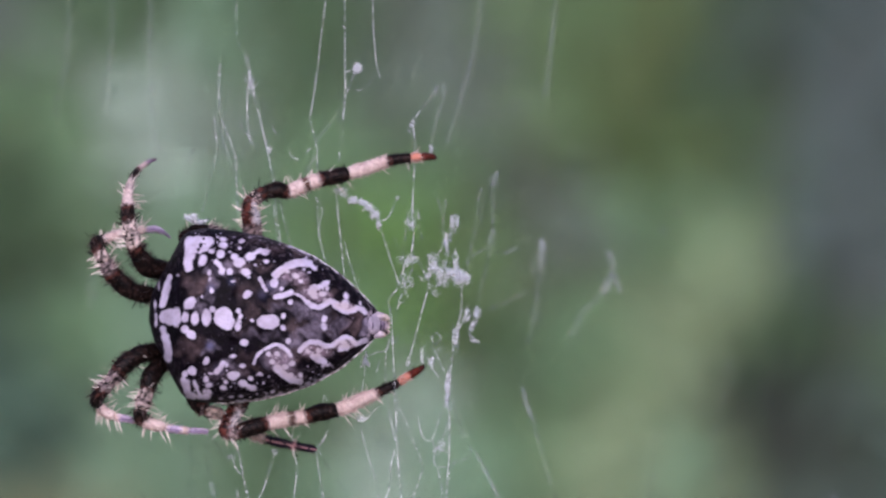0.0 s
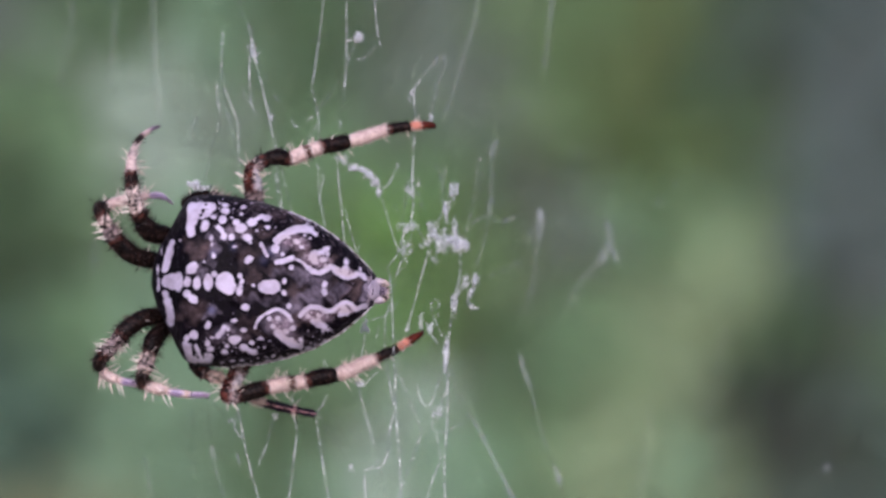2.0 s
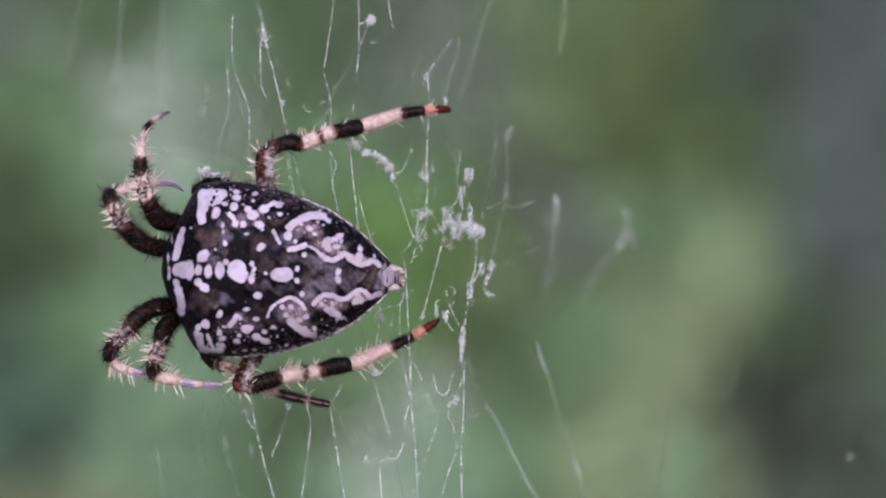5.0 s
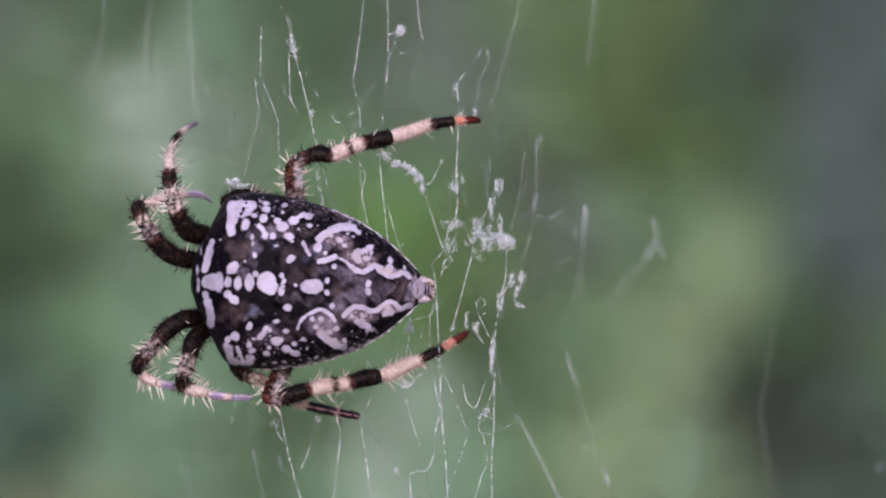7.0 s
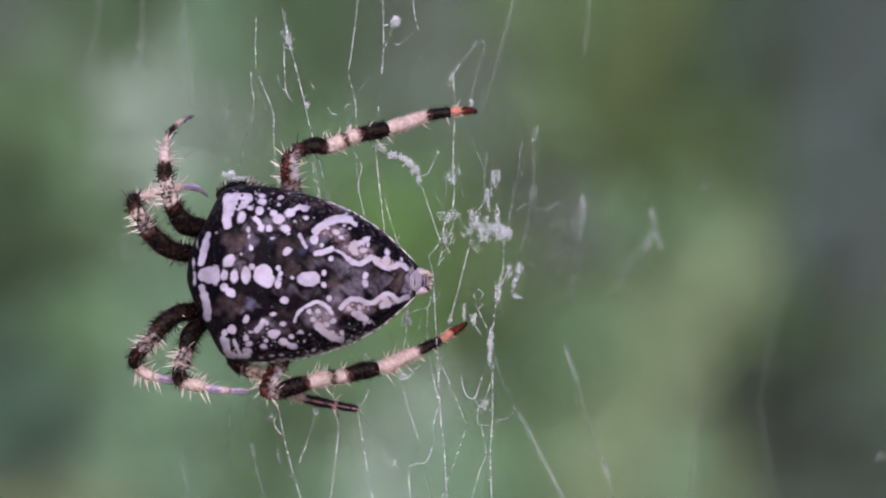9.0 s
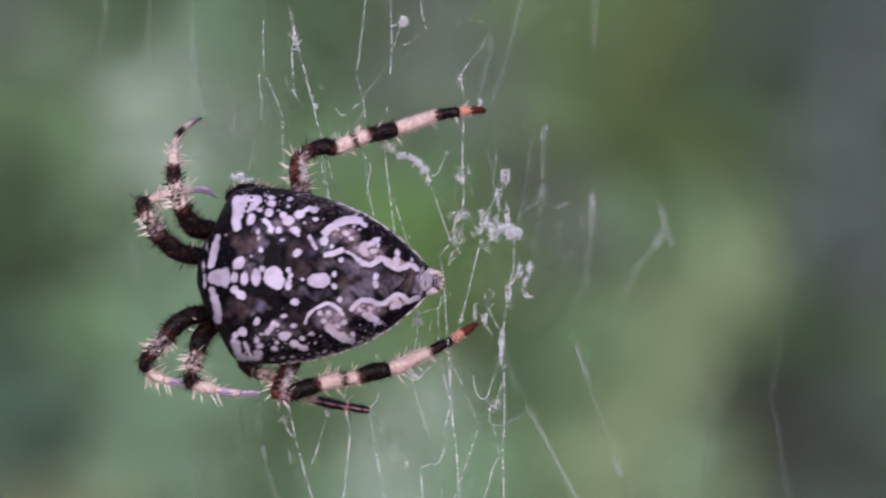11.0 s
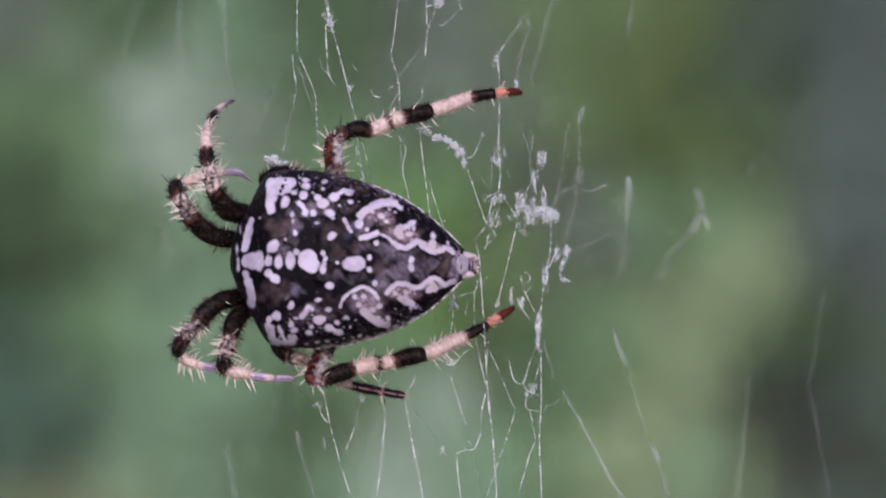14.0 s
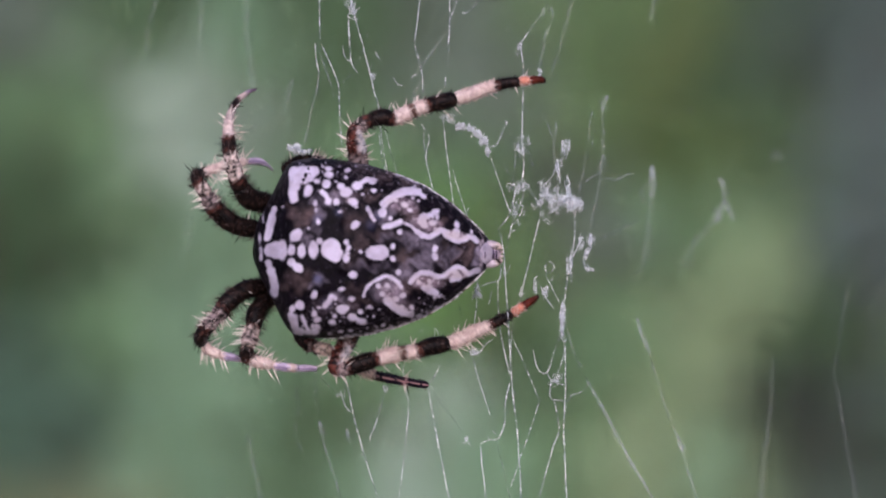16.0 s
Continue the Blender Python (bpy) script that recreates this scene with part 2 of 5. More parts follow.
    # folium, below
    streak(4.3, 579, 542, 592, 537, 605, 541, 616, 550, 620, 556), streak(3.4, 553, 572, 558, 560, 565, 551, 575, 544)
    spot(580, 554, 5.5, 5.5), spot(595, 554, 5.5, 5.5), spot(587, 569, 5.5, 5.5), spot(610, 577, 6.5, 5.5), spot(623, 571, 6.5, 5.5)
    spot(597, 581, 11, 8, 20), streak(7.5, 598, 583, 608, 591, 620, 599), streak(6.5, 622, 601, 638, 604), spot(638, 592, 4.5, 6), spot(617, 593, 9, 6), spot(629, 596, 4, 3)
    streak(5.2, 637, 547, 645, 538, 656, 531, 668, 532, 680, 537, 692, 538, 702, 532, 712, 524, 722, 522, 731, 528, 738, 534, 748, 530, 756, 527)
    spot(650, 547, 4.5, 5), spot(669, 546, 4.5, 5), streak(6.5, 661, 558, 672, 562, 681, 568), spot(671, 565, 9, 6, 20), spot(687, 573, 3.6, 3.4), spot(668, 556, 8, 5), spot(679, 575, 4, 3)
    spot(712, 541, 7.5, 7), spot(721, 540, 6.5, 8), spot(708, 546, 3.6, 3), spot(716, 531, 8, 6)
    spot(650, 607, 7, 3.4, -20), spot(665, 600, 4, 2.6, -25), spot(656, 597, 2.6, 2.4), spot(681, 592, 3.4, 2.4, -25), spot(672, 590, 2, 1.8)
    # warm brown fields
    for row in ((445, 430, 28, 22, 0, 1.0), (438, 545, 30, 22, 0, 0.7), (541, 440, 26, 22, 0, 0.55), (545, 477, 17, 20, 0, 0.75), (628, 508, 15, 27, 0, 0.75), (737, 500, 13, 24, 0, 1.0), (718, 502, 6, 22, 0, 0.8),
                (545, 560, 24, 14, 0, 0.4), (560, 397, 24, 10, 0, 0.5), (693, 446, 12, 8, 30, 0.9), (640, 428, 24, 12, 10, 0.9), (655, 545, 34, 9, 0, 0.9), (700, 549, 12, 7, 0, 0.8),
                (540, 512, 26, 10, 0, 0.3), (590, 462, 34, 10, 0, 0.35), (690, 500, 9, 26, 0, 0.4), (600, 362, 60, 8, 12, 0.5), (548, 582, 26, 10, 0, 0.5), (640, 562, 14, 10, 0, 0.7)):
        field(browns, *row)
    # cool grey fields
    for row in ((650, 478, 34, 14, 10, 0.6), (668, 497, 22, 30, 0, 0.65), (600, 560, 32, 22, 0, 0.55), (590, 432, 20, 14, 0, 0.6), (474, 430, 11, 36, 0, 0.5), (500, 400, 22, 12, 10, 0.5), (700, 515, 10, 26, 0, 0.35),
                (758, 500, 9, 27, 0, 1.0), (505, 575, 20, 12, 0, 0.5), (452, 470, 10, 14, 0, 0.5), (610, 470, 30, 8, 0, 0.35), (620, 530, 24, 16, 0, 0.6), (474, 545, 12, 14, 0, 0.6), (655, 515, 40, 12, 0, 0.6), (712, 495, 10, 20, 0, 0.35), (640, 470, 40, 9, 12, 0.5), (560, 520, 40, 10, 0, 0.3)):
        field(cools, *row)
    # mottled pale fields inside the folium
    for row in ((620, 412, 34, 17, 12, 0.85), (665, 446, 34, 16, 15, 0.8), (717, 466, 28, 10, 10, 0.9), (520, 396, 30, 16, 10, 0.25), (602, 566, 32, 24, 15, 0.6),
                (665, 548, 36, 14, 5, 0.85), (718, 534, 26, 11, -5, 0.9), (500, 590, 50, 22, 0, 0.14), (620, 588, 30, 14, 20, 0.5)):
        field(greys, *row)
    # small dots strewn over the flanks
    rng = random.Random(8)
    for _ in range(85):
        u = rng.uniform(420, 700)
        w = np.interp(u, [a for a, _ in WIDTHS], [a for _, a in WIDTHS])
        v = 485 + (u - 411) * 0.03 + rng.choice((-1, 1)) * w * rng.uniform(0.62, 0.97)
        r = rng.uniform(0.7, 1.4) * rng.uniform(0.9, 1.5)
        spot(u, v, r * rng.uniform(1, 1.6), r, rng.uniform(-40, 40))


def abdomen(parent):
    pattern()
    nu, nr = 480, 400
    wu = np.array([w[0] for w in WIDTHS], float)
    ww = np.array([w[1] for w in WIDTHS], float)
    s = np.linspace(0, 1, nu)
    us = 350 + 420 * (s ** 1.35 * (1 - s) + s * s)
    w = np.interp(us, wu, ww)
    for _ in range(3):
        w[2:-2] = (w[:-4] + w[1:-3] + w[2:-2] + w[3:-1] + w[4:]) / 5
    mid = 508 + (us - 400) * 0.03
    # muscle pits and tail rings lower the back slightly
    ang = np.linspace(0, 2 * np.pi, nr, endpoint=False)
    co, si = np.cos(ang), np.sin(ang)
    pw = 2 / 2.35
    cv, sv = np.sign(co) * np.abs(co) ** pw, np.sign(si) * np.abs(si) ** pw
    U = np.repeat(us[:, None], nr, 1)
    V = mid[:, None] + w[:, None] * cv[None, :]
    rise = np.where(sv > 0, 0.64, 0.6)[None, :] * sv[None, :] * w[:, None]
    ring = 2.2 * np.sin((U - 600) / 17.0) * np.clip((U - 590) / 60, 0, 1) * np.clip(sv, 0, 1)[None, :] * np.clip(w / 60, 0, 1)[:, None]
    for pu, pv in ((446, 458), (446, 570), (512, 470), (508, 560), (560, 545), (563, 480)):
        rise = rise - 5 * np.exp(-((U - pu) ** 2 + (V - pv) ** 2) / 90.0) * (sv > 0)[None, :]
    depth = -(rise + ring) * 0.028
    f = 1 + depth * MM / AWAY
    X, Y, Z = ((U - 784) * f + 209) * K, depth * MM, ((441 - V) * f + 74) * K
    verts = np.stack([X, Y, Z], -1).reshape(-1, 3)
    i, k = np.meshgrid(np.arange(nu - 1), np.arange(nr), indexing="ij")
    j = (k + 1) % nr
    faces = np.stack([i * nr + k, (i + 1) * nr + k, (i + 1) * nr + j, i * nr + j], -1).reshape(-1, 4)
    ob = link("abdomen", verts.tolist(), faces.tolist(), CUTICLE, parent, "black abdomen with white cross and leaf-shaped pattern")
    # pigment, as the signed reach of each mark
    u, v = U.ravel(), V.ravel()
    wob = 1.3 * np.sin(u / 3.1 + 1.7 * np.sin(v / 4.3)) + 1.1 * np.sin(v / 2.7 + 1.9 * np.sin(u / 5.1))
    best = np.full(u.shape, -30.0)
    for m in marks:
        if m[0] == "e":
            _, cu, cv_, ru, rv, a = m
            du, dv = u - cu, v - cv_
            eu, ev = du * math.cos(a) + dv * math.sin(a), -du * math.sin(a) + dv * math.cos(a)
            dist = (1 - np.sqrt((eu / ru) ** 2 + (ev / rv) ** 2)) * min(ru, rv)
        else:
            _, au, av, bu, bv, r = m
            q = np.clip(((u - au) * (bu - au) + (v - av) * (bv - av)) / max((bu - au) ** 2 + (bv - av) ** 2, 1e-6), 0, 1)
            dist = r - np.hypot(u - au - q * (bu - au), v - av - q * (bv - av))
        best = np.maximum(best, dist)
    for cu, cv_, ru, rv in holes:
        best = np.minimum(best, (np.sqrt(((u - cu) / ru) ** 2 + ((v - cv_) / rv) ** 2) - 1) * min(ru, rv) * 2)
    best = best + 0.36 * wob + 0.35 * (np.sin(u / 6.3 + 2.1 * np.sin(v / 7.9)) * np.sin(v / 5.2 + 1.3 * np.sin(u / 9.7)))
    warp_u = 6 * np.sin(v / 8.3 + 1.3 * np.sin(u / 11.7)) + 3.5 * np.sin(v / 3.9 + u / 6.1)
    warp_v = 6 * np.sin(u / 7.1 + 1.6 * np.sin(v / 9.3)) + 3.5 * np.sin(u / 3.4 - v / 5.7)
    tone, cool = np.zeros_like(u), np.zeros_like(u)
    for group, out in ((browns, tone), (cools, cool)):
        for cu, cv_, ru, rv, a, st in group:
            du, dv = u + warp_u - cu, v + warp_v - cv_
            eu, ev = du * math.cos(a) + dv * math.sin(a), -du * math.sin(a) + dv * math.cos(a)
            np.maximum(out, st * np.clip(1.35 - 1.15 * np.sqrt((eu / ru) ** 2 + (ev / rv) ** 2), 0, 1), out=out)
    tone *= 0.8 + 0.2 * np.sin((u - 600) / 8.5)
    top = np.repeat((sv > 0)[None, :], nu, 0).ravel()
    rim = np.abs(np.repeat(cv[None, :], nu, 0).ravel())
    fleck = np.clip((rim - 0.92) * 16, 0, 1) * np.clip((u - 500) / 90, 0.1, 0.95) + 0.1 * np.clip((rim - 0.6) * 4, 0, 1)
    grey = np.zeros_like(u)
    for cu, cv_, ru, rv, a, st in greys:
        du, dv = u - cu, v - cv_
        eu, ev = du * math.cos(a) + dv * math.sin(a), -du * math.sin(a) + dv * math.cos(a)
        grey = np.maximum(grey, st * np.clip(1.6 - 1.5 * np.sqrt((eu / ru) ** 2 + (ev / rv) ** 2), 0, 1))
        fleck = np.maximum(fleck, st * np.clip(2 - 2 * np.sqrt((eu / ru) ** 2 + (ev / rv) ** 2), 0, 1))
    fleck = np.where(u > 745, 0.5, fleck)
    # where the painted sky sheen lies, round the muscle pits
    blue = np.zeros_like(u)
    for cu, cv_, r, st in ((462, 564, 7, 1.0), (462, 458, 7, 0.7), (556, 470, 8, 0.4), (500, 447, 6, 0.5), (478, 608, 8, 0.5), (570, 455, 8, 0.4)):
        blue = np.maximum(blue, 0.55 * st * np.exp(-((u - cu) ** 2 + (v - cv_) ** 2) / (r * r)))
    # rim light and pale flecks where back and flank meet, painted white
    below = np.repeat((cv > 0)[None, :], nu, 0).ravel()
    seam = (rim - np.where(below, 0.968, 0.975)) * 120 + 0.8 * wob - 0.4
    seam = np.where((u > np.where(below, 500, 600)) & (u < 762), seam, -30)
    best = np.maximum(best, np.minimum(seam, 2.0))
    for name, values in (("mark", np.where(top, best, -30)), ("brown", tone), ("cool", cool), ("fleck", fleck), ("grey", grey), ("blue", blue)):
        a = ob.data.attributes.new(name, "FLOAT", "POINT")
        a.data.foreach_set("value", values.astype(np.float32))
    return ob


def band_at(bands, a):
    return next((c for e, c in bands if a <= e), bands[-1][1])


def shade_of(c, n1):
    """A band's pigment, mottled by the noise n1."""
    k = min(1.0, max(0.0, 0.5 + 1.5 * n1))
    if c == GREYPALE:
        return Vector(BLACK).lerp(Vector(PALE), k)
    if c == BROWN:
        return Vector(BLACK).lerp(Vector(GREYPALE), k * 0.75)
    if c == REDBROWN:
        return Vector(BLACK).lerp(Vector((0.16, 0.046, 0.034)), k)
    if c == BLACK:
        return Vector(BLACK).lerp(Vector((0.036, 0.021, 0.018)), k * k * k)
    if c == PALE:
        return Vector((0.64, 0.46, 0.43)).lerp(Vector((0.84, 0.68, 0.63)), k)
    if c == RIM_FRINGE:
        return Vector(BROWN).lerp(Vector(RIM_FRINGE), min(1.0, k * 1.5))
    return Vector(c) * (0.8 + 0.4 * k)


def banded(name, rows, bands, parent, sides=20, label=""):
    """A leg segment along rows of (u, v, depth, radius), its pigment in bands of (end along it, colour)."""
    p = spline(rows, 2.0)
    n = len(p)
    run = np.concatenate([[0], np.cumsum(np.linalg.norm(np.diff(p[:, :2], axis=0), axis=1) + 0.01)])
    run_length = run[-1]
    run = run / run_length
    ends = np.minimum(np.arange(n), np.arange(n)[::-1])
    swell = np.array([0.6, 0.82, 0.94, 1.0])[np.minimum(ends, 3)]
    rough = 1 + 0.03 * np.sin(np.arange(n) * 0.31 + rows[0][0])
    verts, faces = tube([at(*r[:3]) for r in p], p[:, 3] * swell * rough * K, sides)
    ob = link(name, verts, faces, LEGS, parent, label)
    cols = []
    for i in range(n):
        c0 = at(*p[i][:3])
        for k in range(sides):
            w = verts[i * sides + k]
            n1 = noise.noise(w * 5200) + 0.5 * noise.noise(w * 14000)
            a = run[i] * run_length + 4.5 * noise.noise(w * 8000) + 1.2 * math.sin(k * 2.3)
            c = shade_of(band_at(bands, (a - 2.0) / run_length), n1).lerp(shade_of(band_at(bands, (a + 2.0) / run_length), n1), 0.5)
            here = band_at(bands, a / run_length)
            # black bands redden towards their ends
            if here == BLACK and not (band_at(bands, (a - 9) / run_length) == band_at(bands, (a + 9) / run_length) == BLACK):
                c = c.lerp(Vector((0.13, 0.045, 0.034)), min(0.8, max(0.0, 0.35 + 1.2 * n1)))
            if here == REDBROWN:
                c = c.lerp(Vector(RIM_FRINGE), 0.7 * min(1.0, max(0.0, ((w - c0).x / (p[i][3] * K) - 0.1 + 0.45 * n1) * 1.5)))
            # ink-dark segments: a pink gloss highlight painted along the side facing the lens
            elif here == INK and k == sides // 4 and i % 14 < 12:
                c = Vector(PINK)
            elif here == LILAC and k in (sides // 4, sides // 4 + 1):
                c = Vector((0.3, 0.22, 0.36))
            cols.append(tuple(c))
    colour_verts(ob, cols)
    return ob, p, run, bands


def bristles(parent, segments, rng, shaggy=True):
    """Spines and hairs of one leg, longer and paler on the pale segments."""
    verts, faces, cols = [], [], []

    def hair(base, way, length, r, colour):
        a = way.orthogonal().normalized()
        b = way.cross(a)
        droop = Vector((0.12, 0, -0.05)) * length
        first = len(verts)
        for q, rr in ((base, r), (base + way * length * 0.55 + droop * 0.2, r * 0.75)):
            for k in range(3):
                g = 2 * math.pi * k / 3
                verts.append(q + (a * math.cos(g) + b * math.sin(g)) * rr)
                cols.append(colour)
        verts.append(base + way * length + droop * 0.6)
        cols.append(colour)
        for k in range(3):
            j = (k + 1) % 3
            faces.append((first + k, first + j, first + 3 + j, first + 3 + k))
            faces.append((first + 3 + k, first + 3 + j, first + 6))

    for p, run, bands in segments:
        for i in range(1, len(p) - 1):
            t = (at(*p[i + 1][:3]) - at(*p[i - 1][:3])).normalized()
            here, r, thick = at(*p[i][:3]), p[i][3] * K, p[i][3]
            colour = band_at(bands, run[i])
            pale, mixed = sum(colour) > 1.0, colour in (GREYPALE, BROWN, REDBROWN)
            side = t.orthogonal().normalized()
            cross = t.cross(side)

            def ray():
                g = rng.uniform(0, 2 * math.pi)
                return (side * math.cos(g) + cross * math.sin(g)).normalized()

            # long stiff spines
            if thick > 7.2 and colour != LILAC and rng.random() < (0.2 if pale and not shaggy and thick < 12.6 else 0.7 if mixed or (pale and colour != LILAC) else 0.1) * (1.0 if shaggy else 0.85):
                out = ray()
                out = Vector((out.x, out.y * 0.4, out.z)).normalized()
                hair(here + out * r * 0.85, (out * 0.9 + t * rng.uniform(0.1, 0.6)).normalized(), rng.uniform(14, 29) * K, 1.2 * K, STRAW if pale or mixed or rng.random() < 0.4 else BLACK)
            # fine coat
            for _ in range((2 if shaggy else 9) if pale else (6 if thick > 8 else 2) if shaggy else 4):
                out = ray()
                if pale:
                    hair(here + out * r * 0.9, (out * rng.uniform(0.3, 1.0) + t * 0.7).normalized(), rng.uniform(4, 12) * min(1.0, thick / 9) * K, 0.5 * K, LILAC if colour == LILAC else PALE)
                else:
                    tint = rng.random()
                    hair(here + out * r * 0.9, (out * rng.uniform(0.5, 1.0) + t * rng.uniform(0.1, 0.8)).normalized(), rng.uniform(6, 19 if shaggy else 10) * min(1.0, thick / 10) * K, 0.6 * K,
                         (PALE if tint < 0.5 else BLACK) if mixed else ((0.2, 0.15, 0.14) if tint < 0.12 else BROWN if tint < 0.3 else BLACK))
    ob = link("bristles", verts, faces, BRISTLE, parent, smooth=False)
    tagged(ob, "pale straw spines and dark hairs", kind="stuff")
    colour_verts(ob, cols)


def leg(parent, rng, parts, label, shaggy=True):
    """parts: (name, rows, bands) from the body outwards; the first carries the others."""
    first, segs = None, []
    for name, rows, bands in parts:
        ob, p, run, bb = banded(name, rows, bands, first or parent, label="" if first else label)
        first = first or ob
        segs.append((p, run, bb))
    bristles(first, segs, rng, shaggy)


def spider_legs(parent):
    rng = random.Random(11)
    # first pair
    leg(parent, rng, [
        ("leg", [(395, 480, 2.6, 14), (350, 474, 1.6, 16), (315, 466, 1.0, 17), (284, 440, 0.6, 17), (268, 413, 0.4, 14)], [(0.85, BLACK), (1, BROWN)]),
        ("patella", [(270, 416, 0.4, 12), (258, 398, 0.4, 13), (251, 382, 0.7, 12), (258, 374, 1.4, 10)], [(0.4, GREYPALE), (1, BLACK)]),
        ("tibia", [(259, 376, 1.4, 9), (278, 370, 1.6, 9), (306, 361, 1.9, 9), (338, 356, 2.2, 8)], [(1, PALE)]),
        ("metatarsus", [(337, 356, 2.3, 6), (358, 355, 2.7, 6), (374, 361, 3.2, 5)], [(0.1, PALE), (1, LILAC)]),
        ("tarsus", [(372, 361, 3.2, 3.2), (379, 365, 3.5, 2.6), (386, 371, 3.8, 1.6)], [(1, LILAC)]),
    ], "long dark bristly front leg with pale tip")
    leg(parent, rng, [
        ("leg", [(395, 566, 2.6, 14), (362, 577, 1.6, 16), (333, 583, 1.0, 16.5), (304, 604, 0.6, 16.5), (285, 630, 0.4, 14)], [(0.9, BLACK), (1, BROWN)]),
        ("patella", [(287, 627, 0.4, 12), (270, 645, 0.3, 13), (257, 662, 0.5, 13), (258, 676, 1.2, 11)], [(0.45, BROWN), (1, BLACK)]),
        ("tibia", [(260, 677, 1.0, 9), (272, 688, 1.0, 9.5), (290, 696, 1.1, 8.5)], [(1, PALE)]),
        ("metatarsus", [(289, 696, 1.1, 7.5), (310, 700, 1.2, 7), (335, 704, 1.4, 6.5)], [(0.2, PALE), (0.75, LILAC), (1, PALE)]),
        ("tarsus", [(334, 704, 1.4, 4), (350, 707, 1.6, 3), (362, 709, 1.8, 2)], [(1, LILAC)]),
    ], "long dark bristly front leg with pale tip")
    # second pair
    leg(parent, rng, [
        ("leg", [(395, 440, 2.4, 15), (368, 428, 1.6, 19), (345, 422, 1.0, 19), (326, 400, 0.5, 17)], [(1, BLACK)]),
        ("patella", [(328, 403, 0.5, 16), (320, 382, 0.2, 15), (314, 360, 0.2, 14)], [(0.45, BLACK), (1, GREYPALE)]),
        ("tibia", [(315, 364, 0.2, 12), (310, 345, 0.4, 13), (308, 325, 0.7, 13), (307, 308, 1.0, 11), (308, 296, 1.3, 10)], [(0.28, GREYPALE), (0.72, BLACK), (1, PALE)]),
        ("metatarsus", [(307, 300, 1.2, 9.5), (309, 282, 1.8, 8), (314, 265, 2.6, 7), (323, 249, 3.4, 6.5)], [(0.3, PALE), (0.38, BROWN), (0.6, PALE), (1, BLACK)]),
        ("tarsus", [(321, 251, 3.3, 6), (332, 241, 4.0, 5), (345, 232, 4.8, 3.8), (358, 228, 5.6, 2)], [(0.1, BLACK), (0.5, PALE), (1, (0.3, 0.2, 0.3))]),
    ], "dark leg with pale rings and curled tip")
    leg(parent, rng, [
        ("leg", [(400, 585, 2.4, 15), (374, 600, 1.6, 16), (356, 620, 1.0, 17), (348, 648, 0.5, 15)], [(1, BLACK)]),
        ("patella", [(348, 644, 0.5, 14), (344, 662, 0.2, 15), (339, 682, 0.2, 14)], [(0.2, BLACK), (0.5, GREYPALE), (0.7, BROWN), (1, GREYPALE)]),
        ("tibia", [(339, 678, 0.2, 13), (336, 695, 0.4, 12.5), (342, 704, 0.5, 11), (362, 710, 0.6, 10.5), (382, 714, 0.8, 9.5)], [(0.42, BLACK), (1, PALE)]),
        ("metatarsus", [(380, 714, 0.8, 8), (402, 718, 1.0, 7.5), (428, 720, 1.2, 7)], [(0.12, PALE), (0.62, LILAC), (0.9, PALE), (1, LILAC)]),
        ("tarsus", [(427, 720, 1.2, 6), (444, 720, 1.4, 5.5), (460, 721, 1.6, 5)], [(1, LILAC)]),
    ], "dark leg with pale rings, folded under")
    # third pair, mostly under the abdomen
    leg(parent, rng, [
        ("leg", [(428, 636, 2.6, 12), (434, 664, 2.2, 14), (456, 684, 1.8, 14)], [(0.9, BLACK), (1, BROWN)]),
        ("patella", [(454, 683, 1.8, 12), (472, 686, 1.6, 11), (486, 690, 1.8, 10)], [(0.25, BLACK), (1, GREYPALE)]),
        ("tibia", [(484, 690, 1.8, 10), (515, 712, 2.4, 10), (552, 729, 3.0, 9)], [(0.7, BROWN), (1, PALE)]),
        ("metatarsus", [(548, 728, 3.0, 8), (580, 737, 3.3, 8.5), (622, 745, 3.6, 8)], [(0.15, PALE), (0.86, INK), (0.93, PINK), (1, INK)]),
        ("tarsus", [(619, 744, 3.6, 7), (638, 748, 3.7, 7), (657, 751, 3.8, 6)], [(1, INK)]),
    ], "short dark third leg with pinkish ring", False)
    leg(parent, rng, [
        ("leg", [(405, 375, 2.6, 13), (430, 358, 2.2, 12), (455, 355, 1.8, 12)], [(1, BLACK)]),
        ("patella", [(453, 355, 1.8, 11), (470, 357, 1.9, 10), (482, 361, 2.2, 9)], [(1, BROWN)]),
        ("tibia", [(480, 360, 2.2, 9), (520, 372, 2.8, 9), (560, 385, 3.2, 8)], [(1, BLACK)]),
    ], "short dark third leg tucked under the abdomen")
